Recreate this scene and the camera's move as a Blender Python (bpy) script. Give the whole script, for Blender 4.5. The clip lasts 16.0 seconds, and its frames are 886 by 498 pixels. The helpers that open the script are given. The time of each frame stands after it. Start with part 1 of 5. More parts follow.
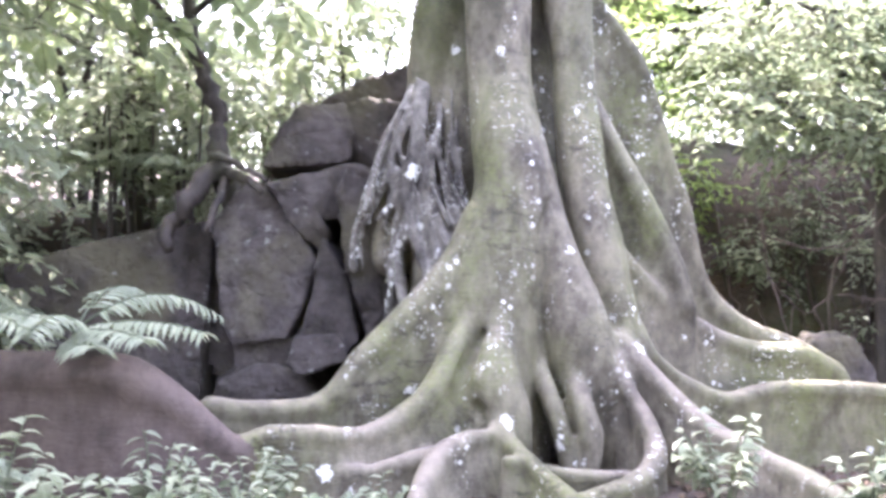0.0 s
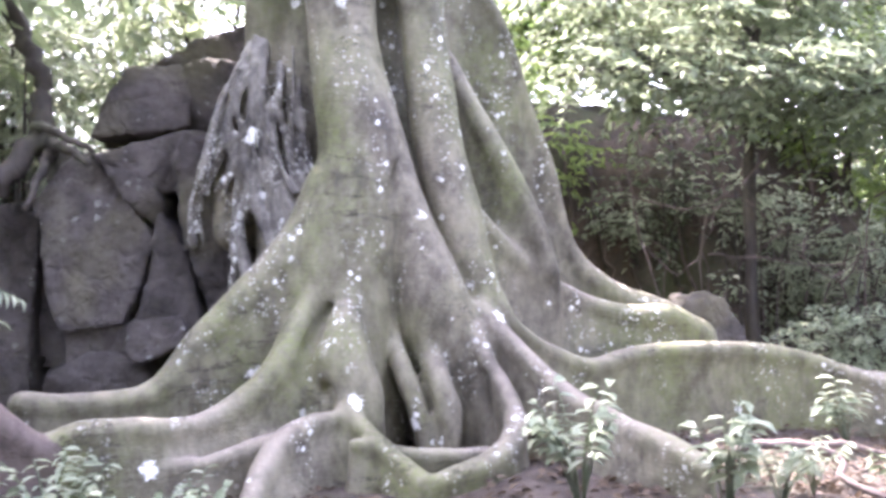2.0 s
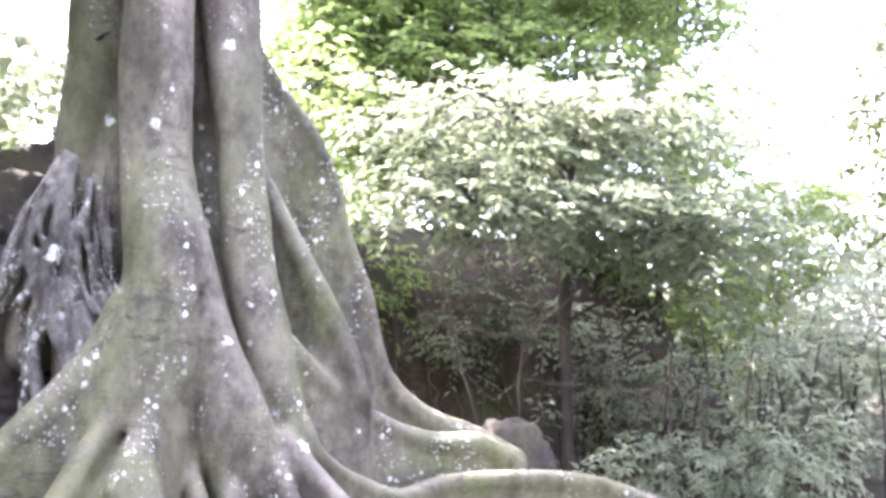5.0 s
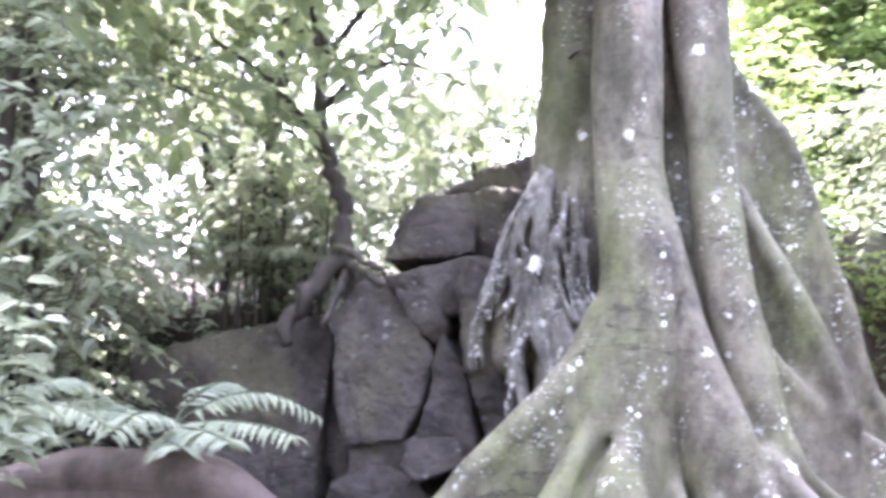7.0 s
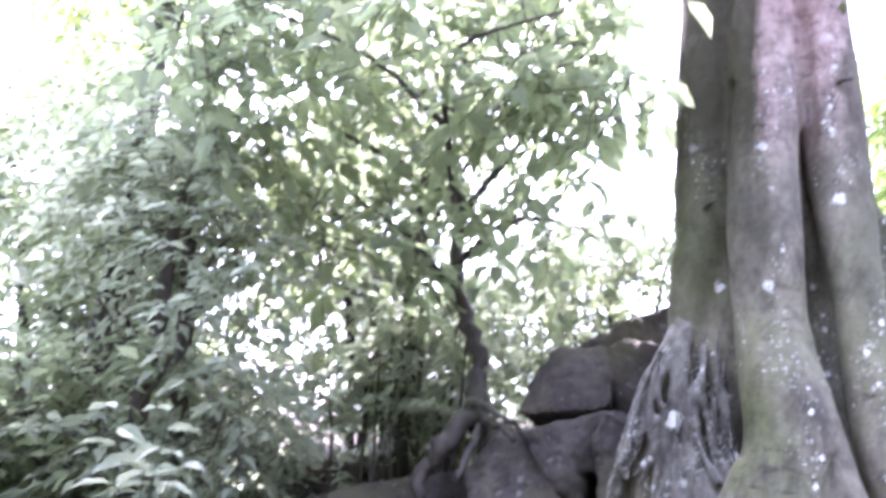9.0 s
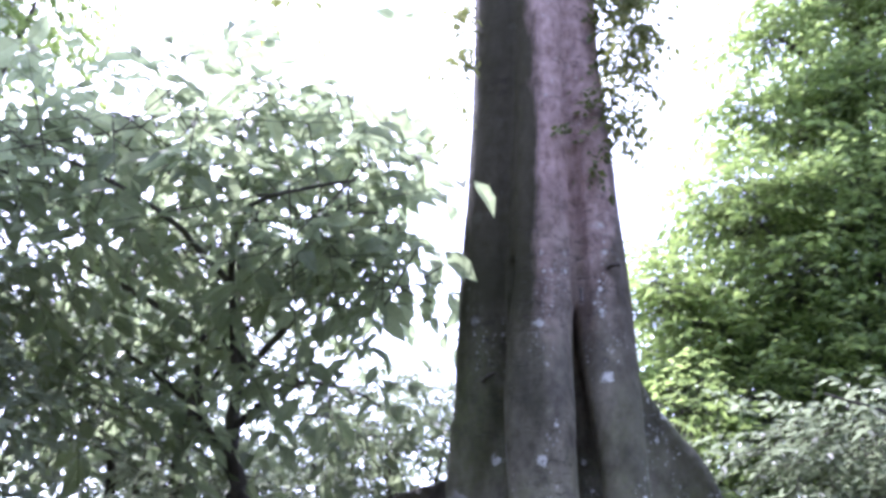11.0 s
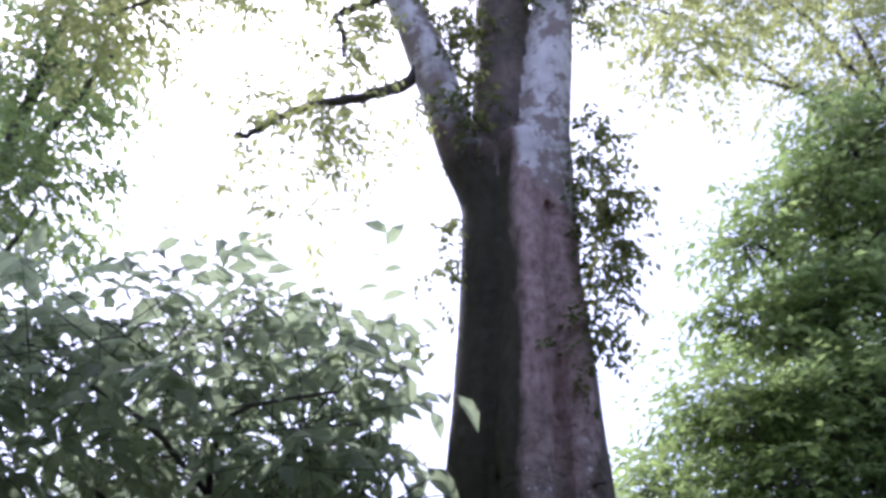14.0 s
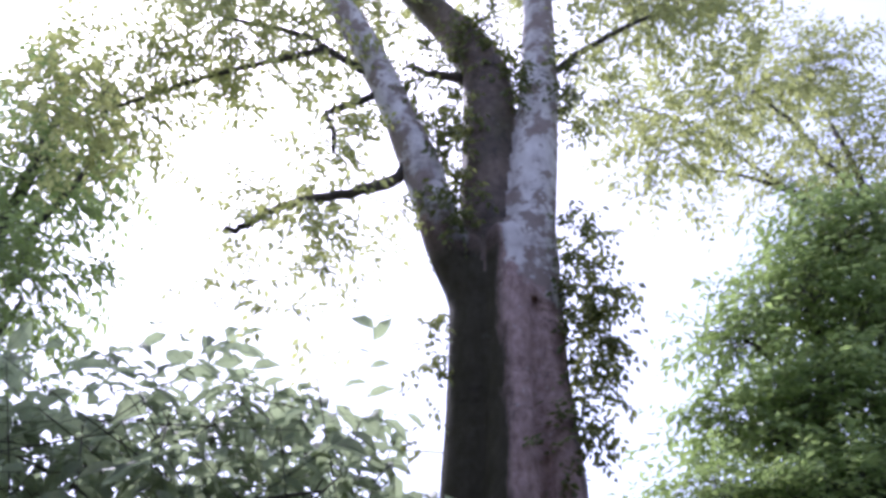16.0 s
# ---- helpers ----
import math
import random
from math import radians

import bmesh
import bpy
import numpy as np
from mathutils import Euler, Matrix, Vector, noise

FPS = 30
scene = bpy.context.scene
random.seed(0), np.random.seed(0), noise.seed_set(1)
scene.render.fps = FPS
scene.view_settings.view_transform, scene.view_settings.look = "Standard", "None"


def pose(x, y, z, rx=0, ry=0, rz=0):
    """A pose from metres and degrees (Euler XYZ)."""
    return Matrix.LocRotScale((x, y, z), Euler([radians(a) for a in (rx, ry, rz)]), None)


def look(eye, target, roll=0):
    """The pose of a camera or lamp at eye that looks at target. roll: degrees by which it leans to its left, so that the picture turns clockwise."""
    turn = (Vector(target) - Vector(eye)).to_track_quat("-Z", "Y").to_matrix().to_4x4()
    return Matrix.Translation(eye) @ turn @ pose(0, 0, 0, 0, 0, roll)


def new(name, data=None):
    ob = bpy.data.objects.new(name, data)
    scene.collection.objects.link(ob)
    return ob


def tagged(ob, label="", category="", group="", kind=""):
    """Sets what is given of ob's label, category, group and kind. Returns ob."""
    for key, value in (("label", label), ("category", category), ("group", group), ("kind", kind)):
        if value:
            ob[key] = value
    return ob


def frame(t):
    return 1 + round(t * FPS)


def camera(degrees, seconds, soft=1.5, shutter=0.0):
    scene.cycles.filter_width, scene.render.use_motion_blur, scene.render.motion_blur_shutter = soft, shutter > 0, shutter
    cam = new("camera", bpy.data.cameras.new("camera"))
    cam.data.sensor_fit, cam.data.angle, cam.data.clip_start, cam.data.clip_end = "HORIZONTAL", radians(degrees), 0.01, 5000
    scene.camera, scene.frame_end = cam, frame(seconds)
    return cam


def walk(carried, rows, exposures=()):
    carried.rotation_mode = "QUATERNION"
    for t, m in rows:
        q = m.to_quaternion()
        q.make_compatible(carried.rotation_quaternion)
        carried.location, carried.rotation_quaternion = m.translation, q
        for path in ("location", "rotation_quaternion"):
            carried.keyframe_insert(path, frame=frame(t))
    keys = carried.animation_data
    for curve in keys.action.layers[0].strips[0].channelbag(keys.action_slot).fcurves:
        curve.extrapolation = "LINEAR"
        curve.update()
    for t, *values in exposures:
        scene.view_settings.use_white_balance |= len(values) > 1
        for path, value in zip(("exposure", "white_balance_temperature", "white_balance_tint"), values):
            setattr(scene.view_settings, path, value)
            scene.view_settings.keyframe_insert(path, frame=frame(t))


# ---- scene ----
cam = camera(50.7, 16.0, soft=3.3, shutter=0.4)
ROWS = [
    (0, -0.112, 0.011, 1.512, -0.60, 0.04, -0.29),
    (0.5, 0.064, 0.168, 1.480, -2.74, -0.49, -0.96),
    (1, 0.176, 0.380, 1.456, -5.40, 0.26, -2.05),
    (1.5, 0.208, 0.519, 1.431, -6.21, -0.88, -0.28),
    (2, 0.403, 0.623, 1.402, -6.70, -1.35, 1.71),
    (2.5, 0.764, 0.707, 1.447, -10.28, -0.97, -0.10),
    (3, 0.809, 0.666, 1.507, -15.19, -0.80, -0.84),
    (3.2, 0.803, 0.619, 1.528, -17.23, -0.45, -0.44),
    (5.3, 0.708, 0.511, 1.559, -15.16, 5.63, 0.45),
    (5.5, 0.615, 0.577, 1.537, -13.57, 5.82, 0.23),
    (6, 0.531, 0.694, 1.462, -5.57, 6.64, -0.77),
    (6.5, 0.337, 0.739, 1.505, 2.11, 6.52, -1.91),
    (7, 0.250, 0.648, 1.566, 9.22, 5.59, -1.18),
    (7.5, 0.296, 0.622, 1.586, 16.09, 5.03, -0.88),
    (8, 0.351, 0.585, 1.591, 21.59, 5.18, -0.60),
    (8.5, 0.403, 0.549, 1.627, 21.16, 8.66, -1.26),
    (9, 0.355, 0.630, 1.551, 17.80, 14.70, -2.69),
    (9.5, 0.343, 0.698, 1.544, 13.16, 18.81, -2.57),
    (10, 0.360, 0.748, 1.596, 8.82, 21.29, -1.14),
    (10.2, 0.362, 0.778, 1.580, 7.13, 21.86, -1.10),
    (12.3, 0.496, 0.658, 1.691, 3.91, 29.88, -1.29),
    (12.5, 0.504, 0.655, 1.701, 3.87, 30.17, -1.19),
    (13, 0.487, 0.618, 1.727, 3.26, 32.92, -2.08),
    (13.5, 0.492, 0.580, 1.736, 3.67, 35.26, -1.72),
    (14, 0.451, 0.566, 1.794, 3.79, 36.63, -1.70),
    (14.5, 0.458, 0.547, 1.800, 3.53, 38.00, -1.38),
    (15, 0.457, 0.539, 1.807, 3.56, 39.47, -0.99),
    (15.5, 0.451, 0.521, 1.819, 3.19, 40.87, -1.34),
    (16, 0.448, 0.487, 1.813, 3.00, 42.18, -1.38),
]
walk(cam, [(t, pose(x, y, z, 90 + pitch, roll, yaw)) for t, x, y, z, yaw, pitch, roll in ROWS],
     [(0.0, 4.4, 6050, 34), (1.5, 4.25, 6050, 34), (3.0, 4.3, 6050, 35), (6.0, 4.4, 6000, 34), (7.5, 4.5, 5900, 35), (8.5, 4.35, 5800, 36), (9.0, 4.05, 5700, 36), (10.0, 3.2, 5400, 33), (12.5, 1.75, 5350, 32), (14.0, 1.3, 5400, 32), (16.0, 1.1, 5450, 31)])

# ---- light ----
world = bpy.data.worlds.new("sky")
scene.world = world
world.use_nodes = True
wn = world.node_tree
sky = wn.nodes.new("ShaderNodeTexSky")
sky.sky_type = "NISHITA"
sky.sun_disc = False
SUN_DIR = Vector((-0.32, 0.44, 0.86)).normalized()
sky.sun_elevation = math.asin(SUN_DIR.z)
sky.sun_rotation = math.atan2(SUN_DIR.x, SUN_DIR.y)
sky.air_density, sky.dust_density = 1.0, 2.5
pale_sky = wn.nodes.new("ShaderNodeHueSaturation")
pale_sky.inputs["Saturation"].default_value = 0.55
wn.links.new(sky.outputs[0], pale_sky.inputs["Color"])
wn.links.new(pale_sky.outputs[0], wn.nodes["Background"].inputs[0])
wn.nodes["Background"].inputs[1].default_value = 0.15
sun_data = bpy.data.lights.new("sun", "SUN")
sun_data.energy, sun_data.angle, sun_data.color = 2.1, radians(0.6), (1.0, 0.95, 0.86)
sun = new("sun", sun_data)
sun.matrix_world = look((0, 0, 30), Vector((0, 0, 30)) - SUN_DIR)


# ---- materials ----
def node(nt, kind, **kw):
    n = nt.nodes.new("ShaderNode" + kind)
    for key, value in kw.items():
        sock = n.inputs[key]
        if isinstance(value, bpy.types.NodeSocket):
            nt.links.new(value, sock)
        else:
            sock.default_value = value
    return n


def start_mat(name):
    m = bpy.data.materials.new(name)
    m.use_nodes = True
    nt = m.node_tree
    return m, nt, nt.nodes["Principled BSDF"]


def ramp(nt, fac, stops):
    r = nt.nodes.new("ShaderNodeValToRGB")
    nt.links.new(fac, r.inputs[0])
    while len(r.color_ramp.elements) < len(stops):
        r.color_ramp.elements.new(0.5)
    for e, (p, c) in zip(r.color_ramp.elements, stops):
        e.position = p
        e.color = (*c, 1) if isinstance(c, tuple) else (c, c, c, 1)
    return r.outputs[0]


def mix(nt, fac, a, b, blend="MIX"):
    m = nt.nodes.new("ShaderNodeMix")
    m.data_type, m.blend_type = "RGBA", blend
    for sock, v in ((m.inputs[0], fac), (m.inputs[6], a), (m.inputs[7], b)):
        if isinstance(v, bpy.types.NodeSocket):
            nt.links.new(v, sock)
        elif isinstance(v, tuple):
            sock.default_value = (*v, 1)
        else:
            sock.default_value = v
    return m.outputs[2]


def maths(nt, op, a, b=0.0):
    m = nt.nodes.new("ShaderNodeMath")
    m.operation = op
    for sock, v in zip(m.inputs, (a, b)):
        if isinstance(v, bpy.types.NodeSocket):
            nt.links.new(v, sock)
        else:
            sock.default_value = v
    return m.outputs[0]


def scaled(nt, vec, s):
    v = nt.nodes.new("ShaderNodeVectorMath")
    v.operation = "MULTIPLY"
    nt.links.new(vec, v.inputs[0])
    v.inputs[1].default_value = s
    return v.outputs[0]


def noise_of(nt, vec, scale, detail=4.0, rough=0.55, distort=0.0):
    return node(nt, "TexNoise", Vector=vec, Scale=scale, Detail=detail, Roughness=rough, Distortion=distort).outputs[0]


def spots(nt, vec, scale, low, high, rare=3.0):
    """Round, ragged blotches whose size differs from one to the next."""
    warp = node(nt, "TexNoise", Vector=vec, Scale=scale * 3.0, Detail=3.0)
    add = nt.nodes.new("ShaderNodeVectorMath")
    add.operation = "MULTIPLY_ADD"
    nt.links.new(warp.outputs["Color"], add.inputs[0])
    add.inputs[1].default_value = (0.5 / scale,) * 3
    nt.links.new(vec, add.inputs[2])
    fine = node(nt, "TexNoise", Vector=vec, Scale=scale * 11.0, Detail=2.0)
    add2 = nt.nodes.new("ShaderNodeVectorMath")
    add2.operation = "MULTIPLY_ADD"
    nt.links.new(fine.outputs["Color"], add2.inputs[0])
    add2.inputs[1].default_value = (0.42 / scale,) * 3
    nt.links.new(add.outputs[0], add2.inputs[2])
    v = node(nt, "TexVoronoi", Vector=add2.outputs[0], Scale=scale)
    size = maths(nt, "MULTIPLY", node(nt, "SeparateColor", Color=v.outputs["Color"]).outputs[0], 1.0)
    size = maths(nt, "POWER", size, rare)
    lim = maths(nt, "ADD", maths(nt, "MULTIPLY", size, high - low), low)
    return maths(nt, "MINIMUM", maths(nt, "MAXIMUM", maths(nt, "MULTIPLY", maths(nt, "SUBTRACT", lim, v.outputs["Distance"]), 14.0), 0.0), 1.0)


def bump(nt, bsdf, height, strength, distance):
    b = node(nt, "Bump", Height=height, Strength=strength, Distance=distance)
    nt.links.new(b.outputs[0], bsdf.inputs["Normal"])


def bark(name, dark, light, moss, moss_amount, lichen_amount, ridge, high=None, pale=""):
    m, nt, b = start_mat(name)
    geo = nt.nodes.new("ShaderNodeNewGeometry")
    p, nrm = geo.outputs["Position"], geo.outputs["Normal"]
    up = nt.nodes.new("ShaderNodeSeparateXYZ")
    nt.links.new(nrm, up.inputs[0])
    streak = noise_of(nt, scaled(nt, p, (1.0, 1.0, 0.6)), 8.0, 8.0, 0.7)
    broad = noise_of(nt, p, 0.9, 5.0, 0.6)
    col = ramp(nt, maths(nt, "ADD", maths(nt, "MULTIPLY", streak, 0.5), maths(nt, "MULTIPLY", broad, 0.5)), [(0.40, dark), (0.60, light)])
    # Upward faces take the ridge tint; on pale and aerial bark it paints highlights.
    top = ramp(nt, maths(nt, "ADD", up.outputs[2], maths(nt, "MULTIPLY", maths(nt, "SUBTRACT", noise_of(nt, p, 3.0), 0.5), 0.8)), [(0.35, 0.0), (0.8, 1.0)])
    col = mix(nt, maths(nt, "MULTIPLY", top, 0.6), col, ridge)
    green = ramp(nt, noise_of(nt, scaled(nt, p, (1, 1, 0.6)), 0.75, 7.0, 0.62), [(0.50 - moss_amount, 0.0), (0.72 - moss_amount, 1.0)])
    green = maths(nt, "MULTIPLY", green, ramp(nt, noise_of(nt, p, 26.0, 4.0), [(0.32, 0.25), (0.6, 0.85)]))
    col = mix(nt, green, col, moss)
    dirt = ramp(nt, noise_of(nt, scaled(nt, p, (1, 1, 0.7)), 2.6, 9.0, 0.72), [(0.49, 0.0), (0.68, 0.75)])
    col = mix(nt, dirt, col, tuple(c * 0.42 for c in dark))
    if high:
        place = nt.nodes.new("ShaderNodeSeparateXYZ")
        nt.links.new(p, place.inputs[0])
        edge = maths(nt, "ADD", place.outputs[2], maths(nt, "MULTIPLY", maths(nt, "SUBTRACT", noise_of(nt, scaled(nt, p, (1, 1, 0.3)), 2.2, 5.0), 0.5), 2.5))
        aloft = ramp(nt, maths(nt, "MULTIPLY", edge, 0.1), [(0.44, 0.0), (0.66, 1.0)])
        col = mix(nt, aloft, col, ramp(nt, streak, [(0.36, high[0]), (0.64, high[1])]))
    if pale:
        chalk = ramp(nt, noise_of(nt, scaled(nt, p, (1, 1, 0.5)), 3.0, 7.0, 0.65), [(0.34, (0.33, 0.29, 0.27)), (0.46, (0.58, 0.55, 0.52)), (0.66, (0.76, 0.74, 0.71))])
        peel = ramp(nt, noise_of(nt, p, 2.3, 8.0, 0.7), [(0.50, 0.0), (0.54, 0.85)])
        chalk = mix(nt, peel, chalk, (0.22, 0.165, 0.135))
        sway = maths(nt, "ADD", place.outputs[2], maths(nt, "MULTIPLY", place.outputs[0], 0.85))
        rough_edge = maths(nt, "ADD", sway, maths(nt, "MULTIPLY", maths(nt, "SUBTRACT", noise_of(nt, p, 3.5, 6.0, 0.65), 0.5), 1.3))
        bare = ramp(nt, maths(nt, "MULTIPLY", rough_edge, 0.05), [(0.512, 0.0), (0.520, 1.0)])
        if pale == "patch":
            bare = maths(nt, "MULTIPLY", bare, ramp(nt, maths(nt, "ADD", place.outputs[0], maths(nt, "MULTIPLY", noise_of(nt, p, 4.0, 5.0), 0.3)), [(0.70, 0.0), (0.74, 1.0)]))
        col = mix(nt, bare, col, chalk)
    if high:
        # Mossy sides of the upper trunk, with their shade painted into the colour.
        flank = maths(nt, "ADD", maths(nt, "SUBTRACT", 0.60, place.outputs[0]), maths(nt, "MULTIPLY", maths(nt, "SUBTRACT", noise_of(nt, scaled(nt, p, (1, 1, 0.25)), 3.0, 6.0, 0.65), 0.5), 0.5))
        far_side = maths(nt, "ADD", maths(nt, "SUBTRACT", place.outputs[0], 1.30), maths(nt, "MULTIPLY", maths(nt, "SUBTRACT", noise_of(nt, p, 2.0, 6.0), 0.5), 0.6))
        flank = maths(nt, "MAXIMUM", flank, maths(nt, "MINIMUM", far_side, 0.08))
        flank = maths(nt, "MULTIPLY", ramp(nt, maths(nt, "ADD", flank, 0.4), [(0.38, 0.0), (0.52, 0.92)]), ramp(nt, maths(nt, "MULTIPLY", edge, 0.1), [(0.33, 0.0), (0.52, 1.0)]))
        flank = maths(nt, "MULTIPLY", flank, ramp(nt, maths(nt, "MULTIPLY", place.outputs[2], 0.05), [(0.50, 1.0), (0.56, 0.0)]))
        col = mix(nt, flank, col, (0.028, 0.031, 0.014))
    seam = maths(nt, "ABSOLUTE", maths(nt, "SUBTRACT", noise_of(nt, scaled(nt, p, (0.8, 0.8, 4.5)), 1.6, 5.0, 0.6), 0.5))
    seam = maths(nt, "MULTIPLY", ramp(nt, seam, [(0.0, 1.0), (0.012, 0.0)]), ramp(nt, noise_of(nt, p, 1.1, 3.0), [(0.52, 0.0), (0.58, 0.85)]))
    if not high:
        seam = maths(nt, "MULTIPLY", seam, 0.4)
    col = mix(nt, seam, col, (0.02, 0.017, 0.014))
    patchy = ramp(nt, noise_of(nt, scaled(nt, p, (1, 1, 0.4)), 2.2, 3.0), [(0.52, 0.0), (0.60, 1.0)])
    big = spots(nt, p, 4.6, -0.10, 0.40 * lichen_amount, 9.0)
    small = maths(nt, "MULTIPLY", spots(nt, p, 14.0, -0.16, 0.50 * lichen_amount, 3.2), patchy)
    li = maths(nt, "MULTIPLY", maths(nt, "MAXIMUM", big, small), ramp(nt, noise_of(nt, p, 30.0, 5.0, 0.7), [(0.3, 0.2), (0.48, 1.0)]))
    if high:
        lichen_keep = maths(nt, "MULTIPLY", maths(nt, "SUBTRACT", 1.0, flank), maths(nt, "SUBTRACT", 1.0, maths(nt, "MULTIPLY", aloft, 0.75)))
        li = maths(nt, "MULTIPLY", li, lichen_keep)
        patchy = maths(nt, "MULTIPLY", patchy, lichen_keep)
    li2 = maths(nt, "MULTIPLY", spots(nt, p, 30.0, -0.05, 0.6 * lichen_amount, 2.0), patchy)
    col = mix(nt, maths(nt, "MULTIPLY", li2, 0.6), col, (0.5, 0.5, 0.45))
    col = mix(nt, maths(nt, "MULTIPLY", li, 0.95), col, (0.74, 0.75, 0.69))
    nt.links.new(col, b.inputs["Base Color"])
    b.inputs["Roughness"].default_value = 0.66
    b.inputs["Specular IOR Level"].default_value = 0.4
    rings = noise_of(nt, scaled(nt, p, (1.2, 1.2, 7.0)), 5.0, 6.0, 0.6)
    h = maths(nt, "ADD", maths(nt, "MULTIPLY", rings, 0.35), maths(nt, "MULTIPLY", noise_of(nt, p, 34.0, 6.0, 0.65), 0.45))
    h = maths(nt, "SUBTRACT", maths(nt, "ADD", h, maths(nt, "MULTIPLY", li, 0.15)), maths(nt, "MULTIPLY", seam, 0.8))
    if high:
        nt.links.new(maths(nt, "SUBTRACT", 0.4, maths(nt, "MULTIPLY", flank, 0.35)), b.inputs["Specular IOR Level"])
    bump(nt, b, h, 0.7, 0.03)
    return m


def leaf_mat(name, dark, mid, light, glow=0.4, rough=0.42):
    m, nt, b = start_mat(name)
    geo = nt.nodes.new("ShaderNodeNewGeometry")
    col = ramp(nt, geo.outputs["Random Per Island"], [(0.0, dark), (0.55, mid), (0.95, light)])
    vein = noise_of(nt, geo.outputs["Position"], 22.0, 3.0)
    col = mix(nt, 0.35, col, ramp(nt, vein, [(0.3, dark), (0.7, light)]))
    nt.links.new(col, b.inputs["Base Color"])
    b.inputs["Roughness"].default_value = rough
    t = node(nt, "BsdfTranslucent")
    nt.links.new(mix(nt, 0.5, col, tuple(min(1.0, c * 1.8) for c in light)), t.inputs[0])
    s = nt.nodes.new("ShaderNodeMixShader")
    s.inputs[0].default_value = glow
    nt.links.new(b.outputs[0], s.inputs[1])
    nt.links.new(t.outputs[0], s.inputs[2])
    nt.links.new(s.outputs[0], nt.nodes["Material Output"].inputs[0])
    return m


def rock_mat(name, dark, light):
    m, nt, b = start_mat(name)
    p = nt.nodes.new("ShaderNodeNewGeometry").outputs["Position"]
    info = nt.nodes.new("ShaderNodeObjectInfo")
    col = ramp(nt, noise_of(nt, p, 2.2, 9.0, 0.68), [(0.33, dark), (0.66, light)])
    col = mix(nt, ramp(nt, noise_of(nt, p, 0.9, 4.0), [(0.48, 0.0), (0.66, 0.55)]), col, (0.15, 0.14, 0.07))
    col = mix(nt, ramp(nt, noise_of(nt, p, 12.0, 6.0, 0.7), [(0.56, 0.0), (0.70, 0.6)]), col, tuple(c * 0.4 for c in dark))
    patchy = ramp(nt, noise_of(nt, p, 1.3, 3.0), [(0.45, 0.0), (0.6, 1.0)])
    col = mix(nt, maths(nt, "MULTIPLY", spots(nt, p, 9.0, 0.0, 0.42), maths(nt, "MULTIPLY", patchy, 0.5)), col, (0.42, 0.42, 0.38))
    hue = node(nt, "HueSaturation", Color=col, Value=maths(nt, "ADD", maths(nt, "MULTIPLY", info.outputs["Random"], 0.4), 0.8))
    nt.links.new(hue.outputs[0], b.inputs["Base Color"])
    b.inputs["Roughness"].default_value = 0.85
    edge = node(nt, "TexVoronoi", Vector=p, Scale=3.4)
    edge.feature = "DISTANCE_TO_EDGE"
    crack = edge.outputs["Distance"]
    h = maths(nt, "ADD", maths(nt, "MULTIPLY", noise_of(nt, p, 8.0, 9.0, 0.7), 1.0), maths(nt, "MULTIPLY", ramp(nt, crack, [(0.0, 0.0), (0.05, 1.0)]), 0.12))
    bump(nt, b, h, 1.0, 0.09)
    return m


def soil_mat():
    m, nt, b = start_mat("soil")
    p = nt.nodes.new("ShaderNodeNewGeometry").outputs["Position"]
    col = ramp(nt, noise_of(nt, p, 3.0, 8.0, 0.7), [(0.3, (0.035, 0.028, 0.022)), (0.52, (0.085, 0.066, 0.052)), (0.72, (0.14, 0.11, 0.085))])
    col = mix(nt, ramp(nt, noise_of(nt, p, 0.5, 5.0), [(0.5, 0.0), (0.65, 0.6)]), col, (0.06, 0.09, 0.03))
    nt.links.new(col, b.inputs["Base Color"])
    b.inputs["Roughness"].default_value = 0.95
    bump(nt, b, noise_of(nt, p, 14.0, 8.0, 0.7), 1.0, 0.06)
    return m


# Pinkish upper bark, brightened in colour so its column looks lit beside the flank.
HIGH = ((0.20, 0.128, 0.110), (0.48, 0.345, 0.31))
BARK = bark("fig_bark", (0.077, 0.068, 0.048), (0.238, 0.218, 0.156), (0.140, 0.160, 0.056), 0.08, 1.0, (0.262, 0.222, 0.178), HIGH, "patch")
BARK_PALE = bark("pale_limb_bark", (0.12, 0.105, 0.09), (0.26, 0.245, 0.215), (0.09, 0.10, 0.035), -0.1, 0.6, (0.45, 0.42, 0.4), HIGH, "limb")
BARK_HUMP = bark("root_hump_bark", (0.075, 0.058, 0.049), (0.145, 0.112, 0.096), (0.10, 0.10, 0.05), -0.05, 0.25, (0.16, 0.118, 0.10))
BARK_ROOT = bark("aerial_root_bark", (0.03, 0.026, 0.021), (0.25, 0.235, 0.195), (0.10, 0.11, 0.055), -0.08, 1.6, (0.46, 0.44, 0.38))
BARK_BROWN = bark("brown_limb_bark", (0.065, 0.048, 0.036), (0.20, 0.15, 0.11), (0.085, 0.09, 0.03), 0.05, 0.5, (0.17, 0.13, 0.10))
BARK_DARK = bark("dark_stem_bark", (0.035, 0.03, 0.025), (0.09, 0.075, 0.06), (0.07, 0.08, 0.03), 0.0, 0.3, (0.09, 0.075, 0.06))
ROCK = rock_mat("grey_rock", (0.037, 0.031, 0.027), (0.135, 0.117, 0.103))
SOIL = soil_mat()
LEAF_BROAD = leaf_mat("broad_leaf", (0.086, 0.118, 0.064), (0.172, 0.220, 0.118), (0.295, 0.345, 0.195), 0.62, 0.5)
LEAF_FIG = leaf_mat("fig_leaf", (0.036, 0.061, 0.028), (0.085, 0.118, 0.036), (0.20, 0.215, 0.065))
